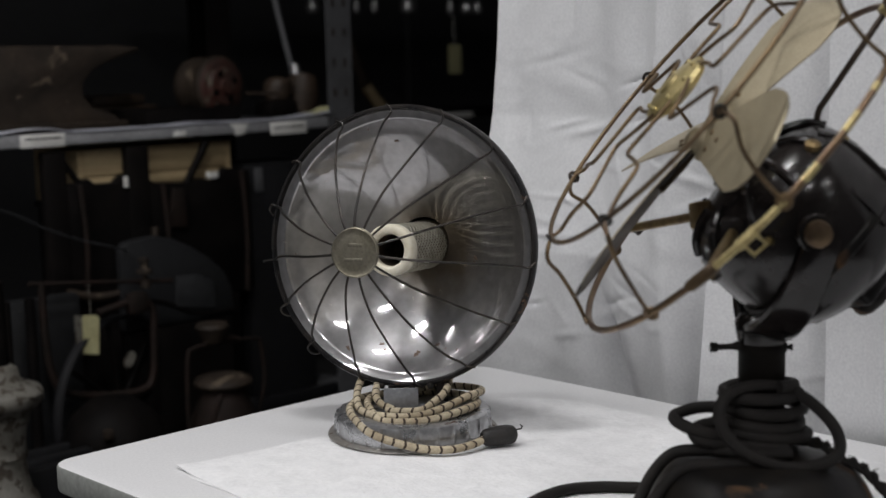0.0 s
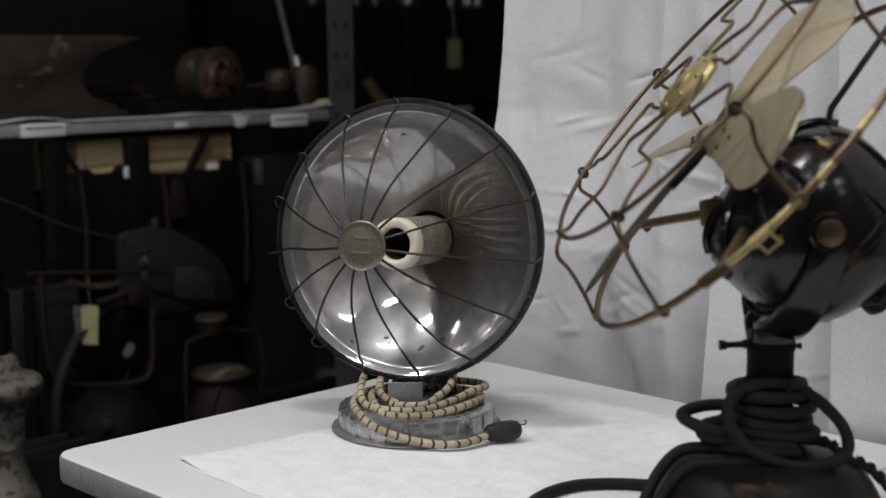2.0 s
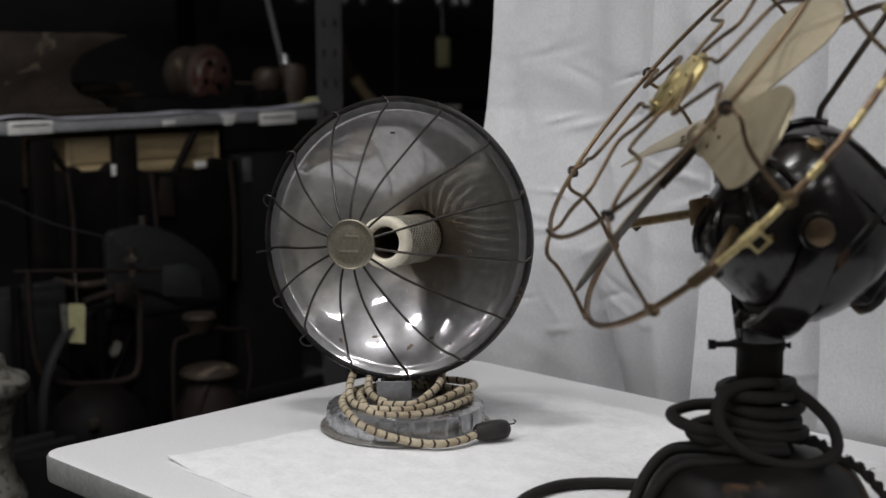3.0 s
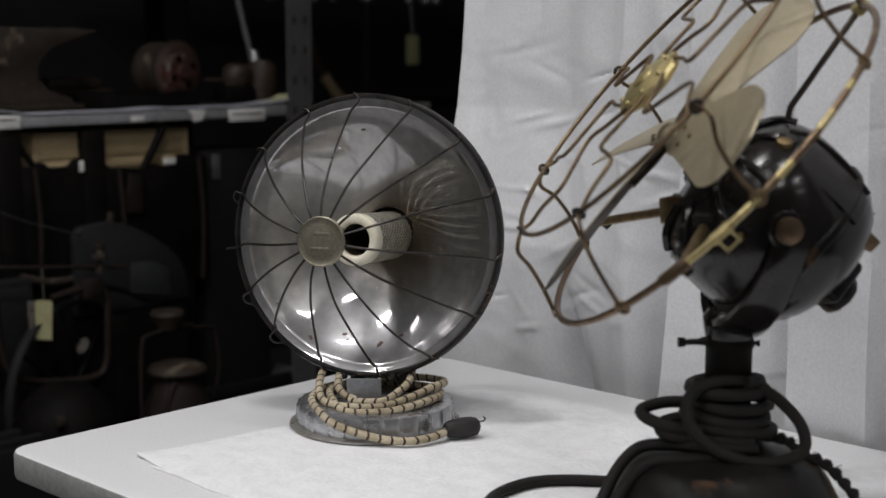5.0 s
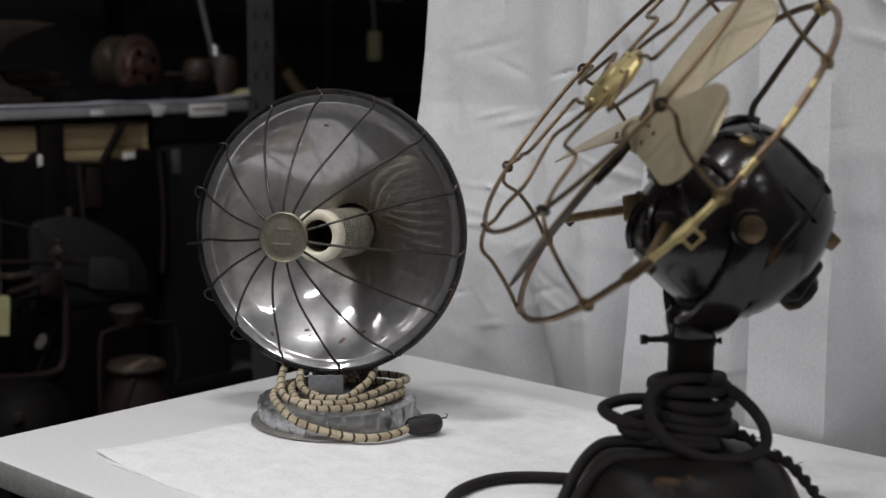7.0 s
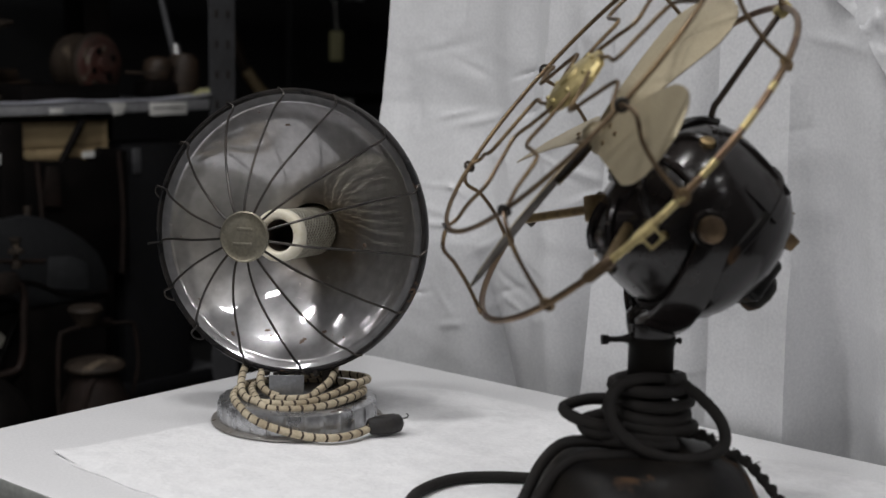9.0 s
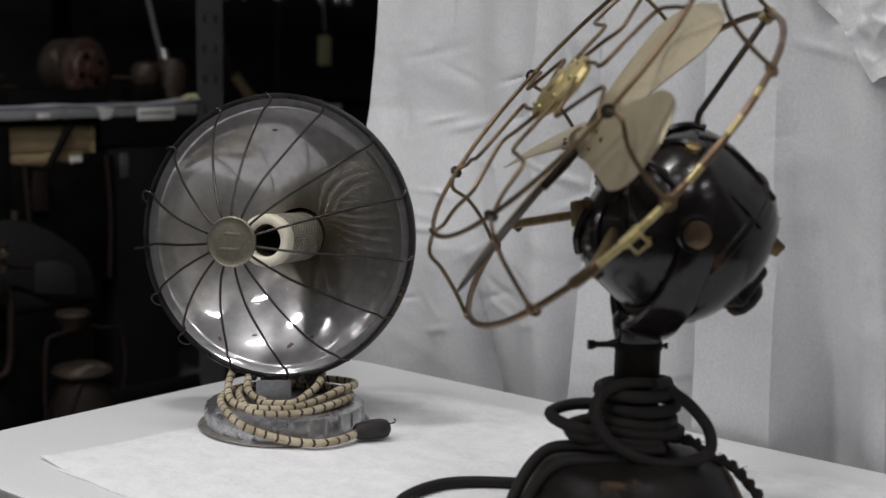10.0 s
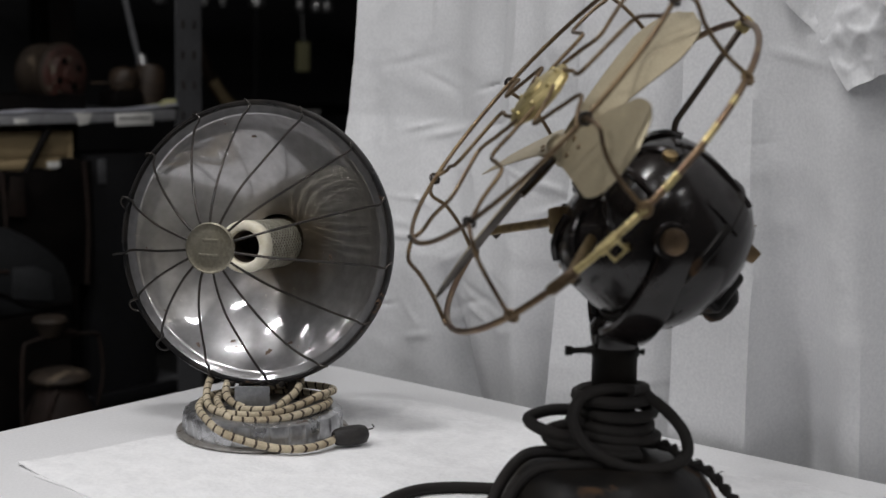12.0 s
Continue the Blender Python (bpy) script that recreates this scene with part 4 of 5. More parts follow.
    loops = [
        [(0.024, 0.02, 0.893), (0.042, 0.03, 0.882), (0.060, 0.04, 0.862), (0.064, 0.045, 0.842), (0.052, 0.05, 0.832), (0.024, 0.053, 0.827), (-0.008, 0.053, 0.834), (-0.036, 0.05, 0.852), (-0.047, 0.045, 0.876), (-0.035, 0.03, 0.893), (-0.01, 0.026, 0.899), (0.018, 0.022, 0.896)],
        [(-0.03, 0.03, 0.852), (-0.06, 0.03, 0.856), (-0.08, 0.02, 0.862), (-0.083, 0.008, 0.867), (-0.06, 0.0, 0.872), (-0.03, 0.0, 0.872)],
        [(-0.03, 0.03, 0.845), (-0.055, 0.03, 0.847), (-0.067, 0.024, 0.851), (-0.062, 0.014, 0.857), (-0.035, 0.01, 0.862)],
        [(0.02, 0.042, 0.838), (-0.01, 0.044, 0.838), (-0.035, 0.034, 0.838), (-0.06, 0.02, 0.836), (-0.085, 0.01, 0.83), (-0.105, 0.015, 0.812), (-0.122, 0.03, 0.785), (-0.135, 0.05, 0.766), (-0.15, 0.08, 0.7592), (-0.16, 0.12, 0.7592)],
        [(-0.01, 0.046, 0.83), (-0.045, 0.042, 0.828), (-0.075, 0.03, 0.822), (-0.098, 0.03, 0.802), (-0.118, 0.05, 0.776), (-0.128, 0.08, 0.7592), (-0.14, 0.11, 0.7592)],
        [(-0.05, -0.10, 0.7592), (-0.10, -0.105, 0.7592), (-0.145, -0.11, 0.7592), (-0.185, -0.10, 0.7592), (-0.22, -0.06, 0.7592), (-0.235, 0.0, 0.7592), (-0.24, 0.06, 0.7592)],
    ]
    for lp in loops:
        tube(curve([at(*p) for p in lp], 7), 0.0059, 10, bm=bmc)
    part("power_cable", bmc, "cable", t, "thick black cloth cable wound round the post")
    frayed = bmesh.new()
    tail = curve([at(*p) for p in ((0.03, 0.02, 0.845), (0.055, 0.02, 0.84), (0.068, 0.02, 0.828), (0.09, 0.02, 0.818), (0.108, 0.025, 0.80), (0.122, 0.035, 0.782), (0.135, 0.05, 0.762))], 8)
    k = len(tail)
    for s in (0, math.pi):
        tube([p + rt * 0.003 * math.cos(i * 0.8 + s) + Vector((0, 0, 0.003 * math.sin(i * 0.8 + s))) for i, p in enumerate(tail)], 0.0032, 8, bm=frayed)
    part("twisted_lead", frayed, "cable", t, "frayed twisted black lead")
    rng = random.Random(3)
    wisps = bmesh.new()
    for i in range(26):
        p = tail[rng.randrange(2, k - 2)]
        d = Vector((rng.uniform(-1, 1), rng.uniform(-1, 1), rng.uniform(-0.6, 1))).normalized() * rng.uniform(0.004, 0.011)
        tube(curve([p, p + d * 0.6 + Vector((0, 0, 0.001)), p + d], 3), 0.0005, 4, bm=wisps)
    part("loose_threads", wisps, "cable", t)


desk_fan()

# ---------------------------------------------------------------- shelving behind the table
def shelving():
    t = thing("shelving_unit", (1.5, 2.95, 0), "grey steel shelving unit with paper labels on its shelf edge", "shelving")
    for x in (0.62, 2.24):
        for y in (2.70, 3.22):
            bm = prism([(0, 0), (0.082, 0), (0.082, 2.4), (0, 2.4)], 0.003, Matrix.Translation((x, y, 0)), 0.0008)
            box(x if x < 1 else x + 0.079, (x if x < 1 else x + 0.079) + 0.003, y, y + 0.05, 0, 2.4, 0, bm)
            # rear posts: same grey steel, their shade put into a near-black colour
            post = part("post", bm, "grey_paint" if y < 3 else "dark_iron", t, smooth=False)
            if x > 1 and y < 3:
                for k in range(22):
                    z = 0.45 + 0.075 * k
                    for dx in (0.022, 0.058):
                        part("slot", block((0.007, 0.002, 0.020), Matrix.Translation((x + dx, y - 0.0022, z)), 0.0008), "iron", post)
    for z in (0.36, 1.045, 1.98):
        part("shelf_board", box(0.63, 2.30, 2.712, 3.215, z, z + 0.012, 0.002), "grey_paint", t)
        # lowest edge: same beam, its shade put into a near-black colour
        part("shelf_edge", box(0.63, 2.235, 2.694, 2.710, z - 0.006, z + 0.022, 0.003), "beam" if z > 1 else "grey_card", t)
    for x0, x1, z0, z1 in ((1.395, 1.499, 1.038, 1.066), (1.775, 1.809, 1.041, 1.053), (2.05, 2.162, 1.030, 1.060)):
        part("paper_label", box(x0, x1, 2.6915, 2.6935, z0, z1, 0.0005), "paper", t, "white paper shelf label")
    part("paper_label", prism([(1.929, 1.064), (1.985, 1.061), (1.972, 1.036), (1.945, 1.034), (1.944, 1.05)], 0.002, Matrix.Translation((0, 2.6925, 0)), 0.0004), "paper", t, "torn white paper label")
    part("label_line", box(1.405, 1.49, 2.6905, 2.6918, 1.055, 1.058), "grey_card", t)
    part("label_line", box(2.06, 2.15, 2.6905, 2.6918, 1.046, 1.049), "grey_card", t)


shelving()


def plastic_liner():
    def fn(u, v):
        x = 0.75 + 1.49 * u
        y = 2.690 + 0.05 * v
        z = 1.0672 + max(0, 0.010 * math.sin(x * 14 + 0.9) * math.exp(-((x - 1.55) / 0.28) ** 2) + 0.006 * noise.noise(Vector((x * 9, y * 5, 1)))) + (0.001 if v > 0 else 0)
        return Vector((x, y, z + 0.012 * max(0, (x - 2.15) / 0.09)))

    solid("plastic_liner", sheet(fn, 90, 14, thick=0.0018), "liner", "wavy pale plastic sheet lining the shelf", "liner")


plastic_liner()


def anvil():
    out = [(1.13, 1.252), (1.45, 1.254), (1.60, 1.252), (1.70, 1.252), (1.764, 1.247), (1.755, 1.236), (1.70, 1.222), (1.64, 1.198), (1.612, 1.168), (1.61, 1.14), (1.635, 1.112), (1.69, 1.094), (1.70, 1.083), (1.70, 1.068), (1.13, 1.068)]
    t = thing("anvil", (1.45, 2.86, 1.066), "old brown iron anvil standing on the shelf", "anvil")
    part("anvil_body", prism(out, 0.15, Matrix.Translation((0, 2.87, 0)), 0.008), "iron", t)
    part("anvil_foot", box(1.12, 1.71, 2.775, 2.965, 1.066, 1.082, 0.004), "iron", t)


anvil()


def blower():
    t = thing("red_blower", (2.01, 2.86, 1.068), "rusty drum with a faded red face lying on the shelf", "drum")
    ax = Vector((0.12, -0.99, 0.03))
    m = axes((2.022, 2.90, 1.146), ax)
    part("drum", lathe([(0, -0.06), (0.066, -0.06), (0.074, -0.05), (0.077, -0.03), (0.073, -0.02), (0.073, 0.02), (0.077, 0.028), (0.077, 0.04), (0.070, 0.044)], m, 48), "iron", t)
    face = part("face_plate", lathe([(0.071, 0.043), (0.062, 0.050), (0.05, 0.05), (0.044, 0.058), (0.02, 0.060), (0.018, 0.07), (0, 0.071)], m, 48), "red", t, "faded red face plate")
    for k in range(4):
        a = radians(90 * k + 25)
        part("face_hole", lathe([(0.009, 0), (0.009, 0.004), (0, 0.004)], m @ pose(0.034 * math.cos(a), 0.034 * math.sin(a), 0.056), 16), "dark_iron", face)
    part("drum_foot", box(1.96, 2.08, 2.86, 2.94, 1.066, 1.085, 0.004), "red", t)


blower()


def mallets():
    t = thing("wooden_mallet", (2.24, 2.86, 1.068), "brown wooden mallet head with a leaning steel handle", "mallet")
    for x, z0, r, h in ((2.205, 1.110, 0.034, 0.054), (2.285, 1.068, 0.04, 0.105)):
        part("head", lathe([(0, 0), (r * 0.9, 0), (r, 0.01), (r * 1.02, h * 0.5), (r * 0.96, h * 0.85), (r * 0.7, h), (0, h + 0.004)], Matrix.Translation((x, 2.86, z0)), 28, wave=lambda a, i: 1 + 0.09 * math.sin(2 * a + i)), "dark_wood", t)
    part("handle", tube(curve([(2.262, 2.87, 1.10), (2.272, 2.88, 1.17), (2.262, 2.90, 1.27), (2.25, 2.92, 1.38), (2.24, 2.94, 1.55)], 5), 0.008, 12), "grey_paint", t, "grey steel handle")
    part("foot_block", box(2.155, 2.243, 2.825, 2.90, 1.0665, 1.109, 0.01), "dark_iron", t, "dark iron block under the small head")
    part("ferrule", tube([(2.276, 2.866, 1.155), (2.272, 2.872, 1.20)], [0.016, 0.010], 14), "bright_metal", t, "bright steel ferrule")
    part("tip_rod", tube([(2.09, 2.84, 1.128), (2.18, 2.82, 1.126)], 0.004, 8), "dark_wood", t)
    s = thing("yellow_scrap", (2.29, 2.74, 1.075), "crumpled yellow paper scrap at the shelf end", "paper")
    part("sheet", sheet(lambda u, v: Vector((2.20 + 0.085 * u, 2.70 + 0.06 * v, 1.074 + 0.014 * u + 0.005 * math.sin(7 * u + 3 * v))), 8, 6, thick=0.001), "manila", s)
    b = thing("steel_tray", (1.87, 2.80, 1.066), "shallow black steel tray on the shelf", "tray")
    own = box(1.735, 2.0, 2.74, 2.90, 1.0665, 1.072, 0.002)
    for q in ((1.735, 2.0, 2.74, 2.745), (1.735, 2.0, 2.895, 2.90), (1.735, 1.74, 2.745, 2.895), (1.995, 2.0, 2.745, 2.895)):
        box(*q, 1.071, 1.103, 0.001, own)
    part("pan", own, "dark_iron", b)
    c = thing("wooden_bar", (1.78, 3.0, 1.066), "short brown wooden bars stacked behind the tray", "wood bar")
    for x0, x1, z0, z1 in ((1.68, 1.90, 1.0665, 1.108), (1.72, 1.865, 1.109, 1.135)):
        part("bar", box(x0, x1, 2.95, 3.03, z0, z1, 0.006), "dark_wood", c)


mallets()


def crate():
    t = thing("wooden_crate", (1.755, 2.83, 0.90), "tan wooden crate standing on a dark chest behind machinery", "crate")
    for z in (0.902, 0.963):
        for y in (2.735, 2.92):
            part("plank", box(1.565, 1.945, y, y + 0.014, z, z + 0.058, 0.002), "wood", t)
    for x in (1.55, 1.946):
        part("end_panel", box(x, x + 0.014, 2.735, 2.934, 0.902, 1.021, 0.002), "wood", t)
    part("floor_board", box(1.55, 1.96, 2.75, 2.919, 0.900, 0.912, 0.002), "wood", t)
    part("batten", box(1.565, 1.945, 2.7305, 2.7345, 0.937, 0.955, 0.003), "wood", t, "pale wooden batten")

    c = thing("dark_chest", (1.755, 2.83, 0.372), "dark iron chest on the lower shelf carrying a crate", "chest")
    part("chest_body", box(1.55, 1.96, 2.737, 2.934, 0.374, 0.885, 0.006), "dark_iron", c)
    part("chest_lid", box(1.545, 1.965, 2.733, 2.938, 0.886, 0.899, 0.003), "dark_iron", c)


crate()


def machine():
    """A cast-iron machine on the lower shelf, the shade there put into its near-black colour."""
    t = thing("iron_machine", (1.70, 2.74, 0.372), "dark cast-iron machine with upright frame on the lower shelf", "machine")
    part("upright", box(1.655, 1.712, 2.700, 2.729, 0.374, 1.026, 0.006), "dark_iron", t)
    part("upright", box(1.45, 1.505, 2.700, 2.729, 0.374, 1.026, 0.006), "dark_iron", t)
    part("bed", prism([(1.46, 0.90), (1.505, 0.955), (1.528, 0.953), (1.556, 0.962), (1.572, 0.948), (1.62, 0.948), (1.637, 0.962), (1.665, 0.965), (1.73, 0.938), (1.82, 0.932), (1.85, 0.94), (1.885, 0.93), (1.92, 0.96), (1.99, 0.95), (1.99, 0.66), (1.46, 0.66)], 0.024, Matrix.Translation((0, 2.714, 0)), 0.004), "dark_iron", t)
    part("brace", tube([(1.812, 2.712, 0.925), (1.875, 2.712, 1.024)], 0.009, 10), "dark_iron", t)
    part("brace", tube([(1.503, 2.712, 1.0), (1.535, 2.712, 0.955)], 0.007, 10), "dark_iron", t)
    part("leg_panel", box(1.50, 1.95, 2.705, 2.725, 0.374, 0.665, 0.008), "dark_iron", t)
    part("red_guard", prism([(1.745, 0.835), (1.80, 0.83), (1.797, 0.92), (1.765, 0.925)], 0.01, Matrix.Translation((0, 2.696, 0)), 0.003), "rust", t, "rusty red guard")
    part("tie_label", box(1.862, 1.895, 2.6965, 2.6995, 0.938, 0.953, 0.0005), "paper", t, "small white paper label")
    part("tie_label", box(1.64, 1.652, 2.6965, 2.6995, 0.935, 0.96, 0.0005), "paper", t, "small white paper label")
    for x, z0, z1 in ((1.53, 0.70, 0.95), (1.74, 0.66, 0.94), (1.96, 0.66, 0.95)):
        part("rod", tube(curve([(x, 2.69, z0), (x + 0.004, 2.686, (z0 + z1) / 2), (x - 0.003, 2.69, z1)], 4), 0.006, 8), "rust", t)
    part("pipe", tube(curve([(1.48, 2.685, 0.72), (1.56, 2.68, 0.70), (1.66, 2.68, 0.715), (1.70, 2.685, 0.76), (1.71, 2.69, 0.84)], 6), 0.009, 10), "iron", t)
    g = thing("grey_steel_box", (2.08, 2.80, 0.372), "dark grey steel box with a faded hanging label", "box")
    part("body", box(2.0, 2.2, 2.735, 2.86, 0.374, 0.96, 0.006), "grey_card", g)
    part("label", box(2.026, 2.05, 2.730, 2.7335, 0.89, 0.95, 0.0005), "grey_paint", g, "faded grey label")


machine()


def machine_hood():
    """A rounded sheet-metal hood and a box beside it, behind the pipe frame."""
    t = thing("machine_hood", (1.75, 2.675, 0), "dull dark grey sheet-metal machine hood with rounded shoulders", "machine")
    shell = [(1.60, 0.615), (1.60, 0.80), (1.615, 0.817), (1.69, 0.824), (1.74, 0.812), (1.79, 0.788), (1.845, 0.752), (1.88, 0.718), (1.898, 0.68), (1.902, 0.63), (1.90, 0.615)]
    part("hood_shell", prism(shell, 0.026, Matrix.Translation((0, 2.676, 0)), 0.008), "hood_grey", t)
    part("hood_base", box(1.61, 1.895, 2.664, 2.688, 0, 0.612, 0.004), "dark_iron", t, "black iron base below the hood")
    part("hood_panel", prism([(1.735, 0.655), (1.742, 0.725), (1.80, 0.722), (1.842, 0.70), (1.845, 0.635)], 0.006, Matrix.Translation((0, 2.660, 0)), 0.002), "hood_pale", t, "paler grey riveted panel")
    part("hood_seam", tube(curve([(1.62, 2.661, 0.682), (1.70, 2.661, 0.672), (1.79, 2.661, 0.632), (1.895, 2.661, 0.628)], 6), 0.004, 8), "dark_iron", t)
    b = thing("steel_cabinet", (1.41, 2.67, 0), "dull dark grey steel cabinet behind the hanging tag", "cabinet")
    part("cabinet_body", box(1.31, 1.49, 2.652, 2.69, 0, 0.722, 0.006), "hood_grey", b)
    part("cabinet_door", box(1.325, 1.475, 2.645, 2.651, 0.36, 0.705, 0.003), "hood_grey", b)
    c = thing("sagging_cable", (1.5, 2.64, 0.84), "thin grey cable sagging across the dark machines", "cable")
    part("wire", tube(curve([(1.24, 2.64, 0.945), (1.344, 2.64, 0.907), (1.412, 2.64, 0.871), (1.484, 2.64, 0.841), (1.575, 2.64, 0.812), (1.612, 2.655, 0.80)], 8), 0.0022, 8), "hood_pale", c)


machine_hood()


def hoop_cart():
    t = thing("rusty_frame", (1.5, 2.6, 0), "rusty bent pipe frame with a cross bar, standing on the floor", "frame")
    part("bent_pipe", tube(curve([(1.374, 2.6, 0.765), (1.375, 2.6, 0.65), (1.386, 2.6, 0.567), (1.415, 2.6, 0.524), (1.505, 2.6, 0.500), (1.60, 2.6, 0.495), (1.629, 2.6, 0.522), (1.636, 2.6, 0.609), (1.634, 2.6, 0.675), (1.595, 2.6, 0.695), (1.50, 2.6, 0.682)], 6), 0.0085, 10), "rust", t)
    part("cross_bar", tube([(1.345, 2.6, 0.765), (1.69, 2.6, 0.728)], 0.005, 8), "rust", t)
    part("valve_stem", lathe([(0.012, 0), (0.012, 0.012), (0.006, 0.015), (0.006, 0.03), (0.018, 0.031), (0.018, 0.038), (0.009, 0.042), (0.009, 0.056), (0.013, 0.058), (0.013, 0.064), (0, 0.065)], Matrix.Translation((1.621, 2.6, 0.722)), 18), "iron", t)
    part("side_lug", block((0.05, 0.03, 0.05), Matrix.Translation((1.597, 2.6, 0.690)), 0.012), "rust", t)
    for x in (1.29, 1.345):
        part("upright", tube([(x, 2.6, 0), (x, 2.6, 0.735)], 0.011, 10), "dark_iron", t)
    part("leg", tube([(1.50, 2.6, 0), (1.50, 2.6, 0.50)], 0.010, 10), "dark_iron", t)
    tag = thing("manila_tag", (1.475, 2.59, 0.60), "pale yellow manila tag hung on a string", "tag")
    part("card", prism([(1.455, 0.602), (1.491, 0.595), (1.496, 0.674), (1.491, 0.680), (1.461, 0.685), (1.456, 0.680)], 0.0012, Matrix.Translation((0, 2.588, 0))), "manila", tag)
    part("back_card", prism([(1.441, 0.611), (1.47, 0.604), (1.47, 0.680), (1.440, 0.687)], 0.0012, Matrix.Translation((0, 2.592, 0))), "chalky", tag, "faded back card")
    part("string", tube([(1.477, 2.589, 0.680), (1.478, 2.592, 0.72), (1.48, 2.595, 0.748)], 0.0010, 6), "chalky", tag)
    w = thing("cart_wheel_stand", (1.68, 2.66, 0), "dark iron wheel standing behind the pipe frame", "wheel")
    m = axes((1.562, 2.632, 0.46), (0.35, -1, 0))
    part("tyre", lathe([(0.20 + 0.008 * math.cos(k * 0.785), 0.012 * math.sin(k * 0.785)) for k in range(8)], m, 56, close=True), "grey_card", w)
    part("wheel_hub", lathe([(0, 0.03), (0.025, 0.028), (0.03, -0.03), (0, -0.03)], m, 20), "dark_iron", w)
    for k in range(8):
        a = radians(45 * k + 8)
        part("spoke", tube([m @ Vector((0.02 * math.cos(a), 0.02 * math.sin(a), 0)), m @ Vector((0.196 * math.cos(a), 0.196 * math.sin(a), 0))], 0.006, 8), "dark_iron", w)
    part("wheel_fork", tube([(1.562, 2.655, 0), (1.562, 2.655, 0.46)], 0.012, 8), "dark_iron", w)
    # a scrap of paper, greyed in its colour for the dim light
    part("paper_scrap", lathe([(0, 0.004), (0.014, 0.003), (0.016, 0), (0, 0)], axes((1.590, 2.63, 0.56), (0, -1, 0.2)), 12, wave=lambda a, i: 1 + 0.3 * math.sin(2 * a)), "chalky", w, "paper scrap, low light put into its grey colour")


hoop_cart()


def lantern():
    t = thing("old_lantern", (1.745, 2.5, 0), "dull metal lantern with a wide cap and wire bail", "lantern")
    m = Matrix.Translation((1.745, 2.5, 0))
    # lantern body, bail and tube: dim light is put into this darker iron
    part("lantern_body", lathe([(0, 0.30), (0.085, 0.30), (0.088, 0.34), (0.075, 0.42), (0.055, 0.47), (0.048, 0.492), (0.05, 0.497)], m, 40), "rust", t)
    part("lantern_cap", lathe([(0.05, 0.494), (0.064, 0.497), (0.066, 0.503), (0.060, 0.512), (0.035, 0.520), (0, 0.524)], m, 40), "iron", t, "worn brown cap")
    part("bail", tube(curve([(1.655, 2.5, 0.34), (1.650, 2.5, 0.45), (1.656, 2.5, 0.570), (1.675, 2.5, 0.590), (1.735, 2.5, 0.592), (1.835, 2.5, 0.586), (1.853, 2.5, 0.565), (1.860, 2.5, 0.49), (1.842, 2.5, 0.42)], 6), 0.005, 8), "rust", t)
    part("bail_grip", tube([(1.70, 2.5, 0.594), (1.745, 2.5, 0.602), (1.79, 2.5, 0.594)], [0.006, 0.012, 0.006], 10), "rust", t)
    part("chimney", lathe([(0.02, 0.596), (0.028, 0.612), (0.038, 0.630), (0.034, 0.638), (0, 0.642)], m @ pose(-0.022, 0, 0), 24), "iron", t)
    part("side_tube", tube(curve([(1.70, 2.47, 0.34), (1.688, 2.46, 0.42), (1.705, 2.46, 0.475), (1.73, 2.465, 0.49)], 5), 0.006, 8), "rust", t)
    part("stand", lathe([(0, 0), (0.14, 0), (0.14, 0.28), (0.12, 0.30), (0, 0.30)], m, 24), "dark_iron", t)
    d = thing("iron_kettle", (1.465, 2.5, 0), "dark brown rounded iron kettle on a stand", "kettle")
    m = Matrix.Translation((1.465, 2.5, 0))
    part("kettle_body", lathe([(0, 0.27), (0.085, 0.27), (0.11, 0.32), (0.117, 0.38), (0.108, 0.44), (0.085, 0.485), (0.05, 0.515), (0, 0.525)], m, 44), "dark_iron", d)
    part("kettle_knob", block((0.02, 0.015, 0.022), Matrix.Translation((1.40, 2.41, 0.47)), 0.004), "iron", d)
    part("kettle_stand", lathe([(0, 0), (0.1, 0), (0.1, 0.26), (0.085, 0.27), (0, 0.27)], m, 24), "dark_iron", d)
    b = thing("iron_bars", (1.30, 2.45, 0), "stack of dull grey iron bars below the frame", "bars")
    for i in range(4):
        part("bar", box(1.20, 1.375, 2.40 + 0.03 * i, 2.425 + 0.03 * i, 0.0, 0.435 + 0.01 * (i % 2), 0.004), "grey_card", b)


lantern()


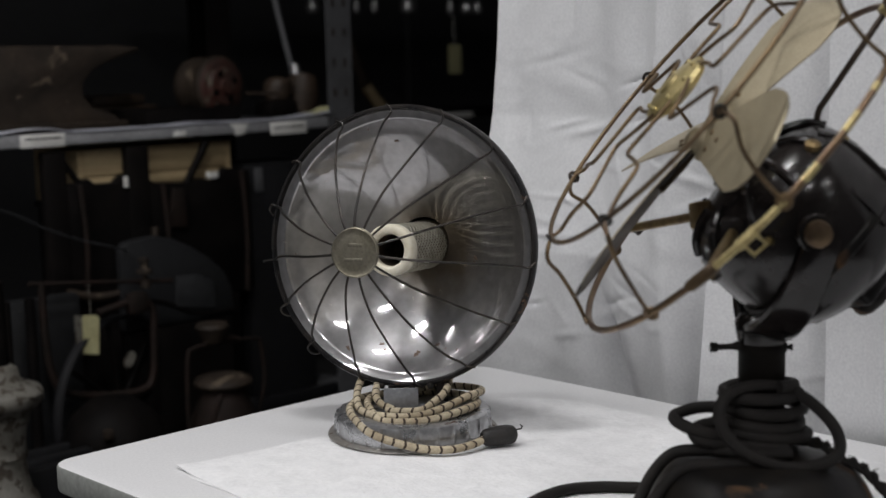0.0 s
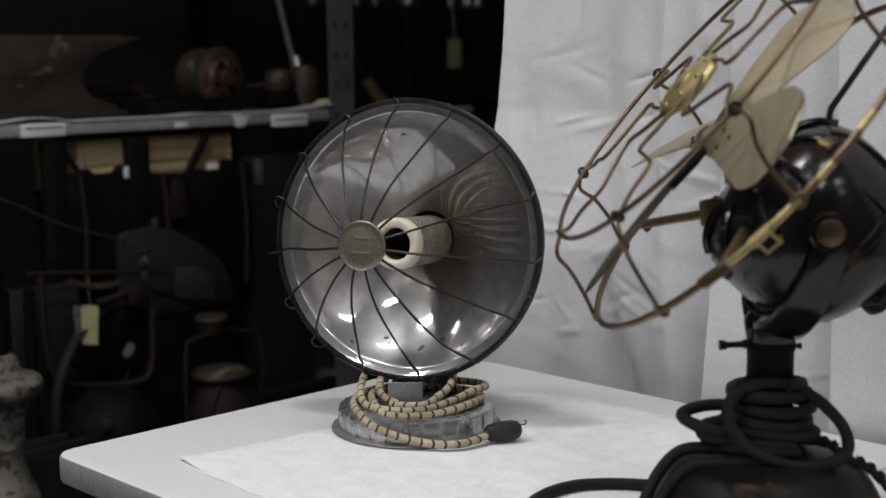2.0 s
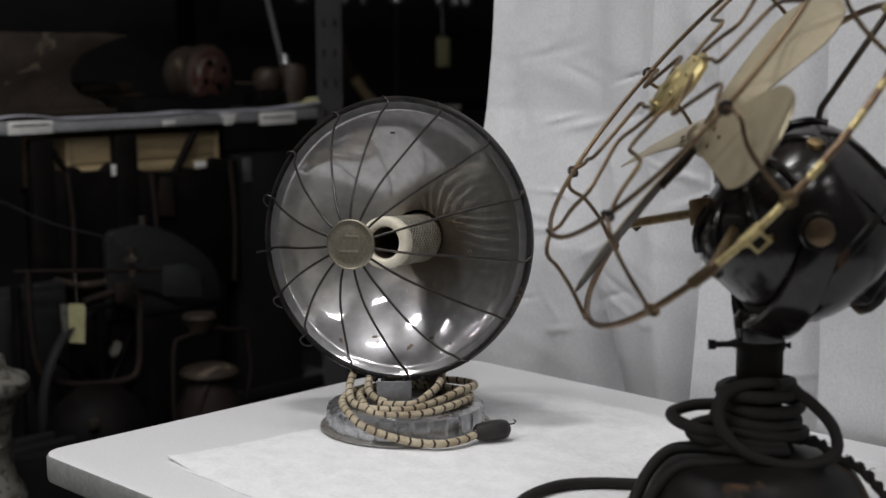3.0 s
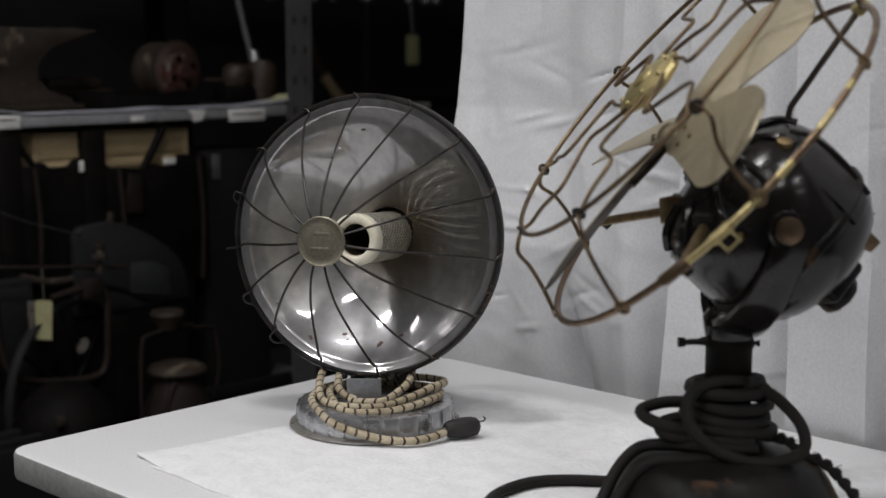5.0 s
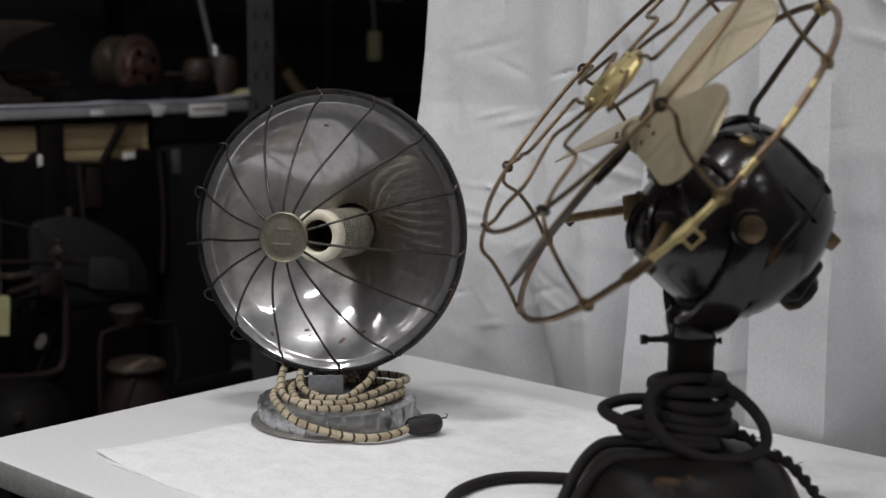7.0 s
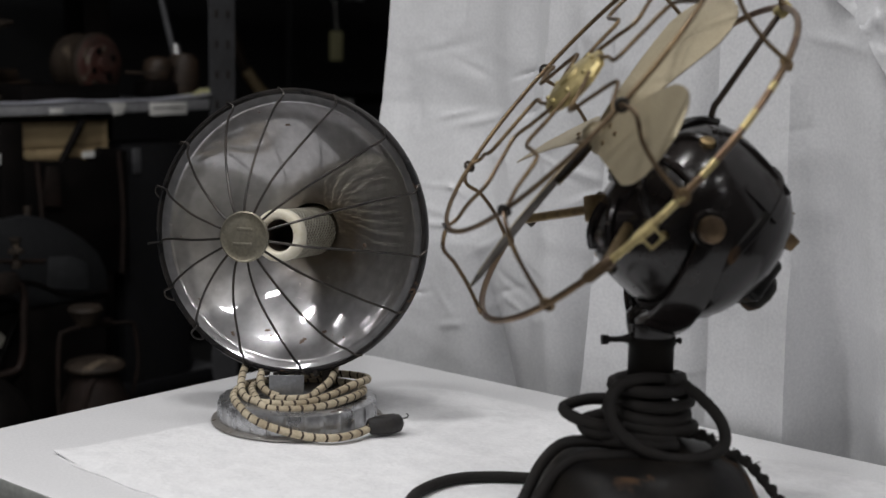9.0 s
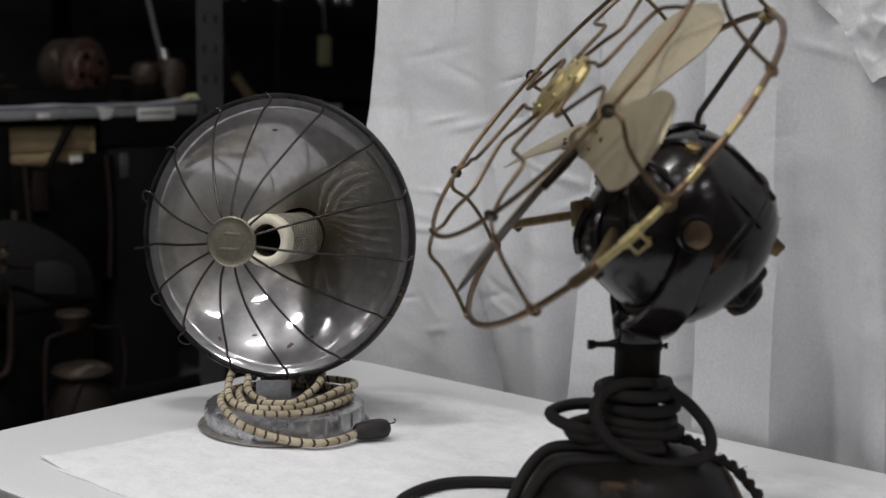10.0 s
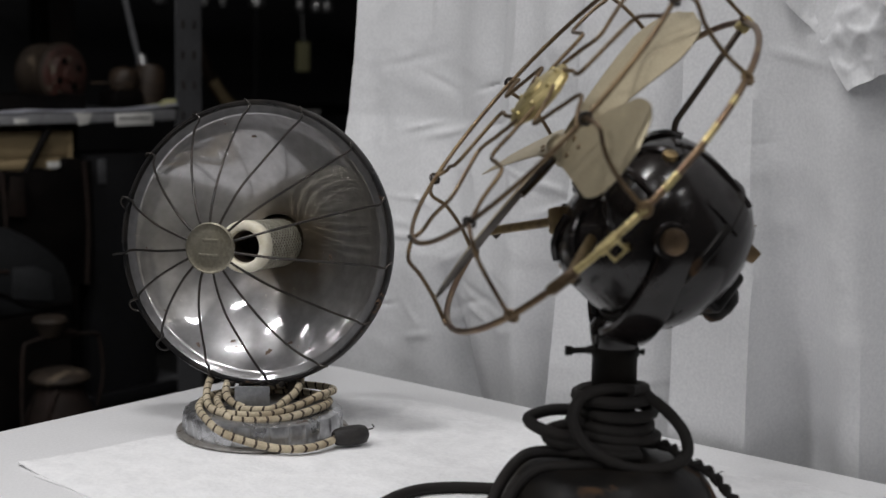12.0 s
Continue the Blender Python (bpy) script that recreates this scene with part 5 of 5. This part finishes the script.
def pedestal():
    t = thing("white_pedestal", (1.115, 2.3, 0), "flaking white painted cast-iron pedestal standing on the floor", "pedestal")
    m = Matrix.Translation((1.115, 2.3, 0))
    prof = [(0, 0), (0.09, 0), (0.09, 0.30), (0.078, 0.33), (0.072, 0.38), (0.071, 0.41), (0.069, 0.445), (0.062, 0.462), (0.053, 0.475), (0.048, 0.50), (0.046, 0.53), (0.05, 0.54), (0.046, 0.55), (0.049, 0.585), (0.056, 0.605), (0.058, 0.618), (0.066, 0.625), (0.076, 0.632), (0.083, 0.642), (0.084, 0.655), (0.077, 0.664), (0.056, 0.671), (0.045, 0.68), (0.04, 0.70), (0.03, 0.708), (0, 0.71)]
    prof = [(r, z - 0.028 if z > 0.2 else z) for r, z in prof]
    part("column", lathe(prof, m, 56, wave=lambda a, i: 1 + 0.006 * math.sin(5 * a + i * 2)), "chalky", t)
    part("stem", lathe([(0.028, 0.677), (0.027, 0.72), (0.025, 0.83), (0, 0.835)], m, 24), "dark_iron", t, "dark iron stem")
    for k in range(9):
        a = radians(200 + 20 * k)
        part("raised_bar", block((0.006, 0.004, 0.028), Matrix.Translation((1.115 + 0.071 * math.cos(a), 2.3 + 0.071 * math.sin(a), 0.397)) @ Matrix.Rotation(a + math.pi / 2, 4, "Z"), 0.001), "rust", t)


pedestal()


# ---------------------------------------------------------------- dim second row of shelves
def far_row():
    t = thing("rear_shelving", (3.6, 4.05, 0), "steel shelving further back in the store, its shade put into a near-black colour", "shelving")
    # posts and boards: the low light back here is put into their colour
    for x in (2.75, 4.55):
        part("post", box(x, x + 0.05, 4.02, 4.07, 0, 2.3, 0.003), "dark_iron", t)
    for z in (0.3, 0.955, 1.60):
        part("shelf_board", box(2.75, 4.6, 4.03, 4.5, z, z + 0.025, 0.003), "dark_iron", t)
    part("paper_label", box(3.95, 4.10, 4.025, 4.028, 0.957, 0.978, 0.0005), "paper", t, "dim paper label")
    pole = thing("steel_pole", (3.70, 4.0, 0), "thin grey steel pole standing against the shelves", "pole")
    part("shaft", tube([(3.70, 3.98, 0), (3.697, 3.98, 0.9), (3.705, 3.98, 1.40)], 0.014, 10), "grey_card", pole)
    part("pole_end", lathe([(0.014, 0), (0.03, 0.01), (0.032, 0.04), (0.02, 0.06), (0, 0.062)], Matrix.Translation((3.705, 3.98, 1.375)), 16), "bright_metal", pole, "bright pole end")
    h = thing("curved_handle", (3.55, 4.05, 0.98), "curved wooden tool handle with a pale end", "tool")
    part("shaft", tube(curve([(3.44, 4.06, 1.34), (3.475, 4.05, 1.24), (3.52, 4.05, 1.13), (3.56, 4.05, 1.06), (3.63, 4.05, 1.0)], 6), [0.014 + 0.0006 * i for i in range(25)], 12), "dark_wood", h)
    part("pale_end", tube(curve([(3.53, 4.035, 1.10), (3.57, 4.032, 1.05), (3.62, 4.03, 1.0)], 4), 0.022, 12), "wood", h, "pale worn wooden end")
    tag = thing("small_tag", (3.965, 3.99, 1.13), "small dull manila tag hanging on a string", "tag")
    part("card", box(3.93, 4.003, 3.99, 3.9915, 1.137, 1.252, 0.0005), "manila", tag)
    part("string", tube([(3.967, 3.99, 1.25), (3.967, 4.02, 1.598)], 0.0015, 6), "paper", tag)
    for x, w in ((3.25, 0.045), (3.46, 0.022), (3.55, 0.022), (3.955, 0.026), (4.05, 0.05), (4.11, 0.04)):
        k = thing("hanging_fitting", (x, 4.0, 1.36), "small pale metal fitting hung under the rear shelf", "fitting", "hanging fittings")
        part("fitting_body", lathe([(0, 0), (w * 0.5, 0.004), (w * 0.6, 0.02), (w * 0.45, 0.05), (w * 0.2, 0.06), (0, 0.062)], Matrix.Translation((x, 4.0, 1.375)), 14), "bright_metal", k)
        part("hook", tube([(x, 4.0, 1.43), (x, 4.02, 1.60)], 0.003, 6), "dark_iron", k)


far_row()
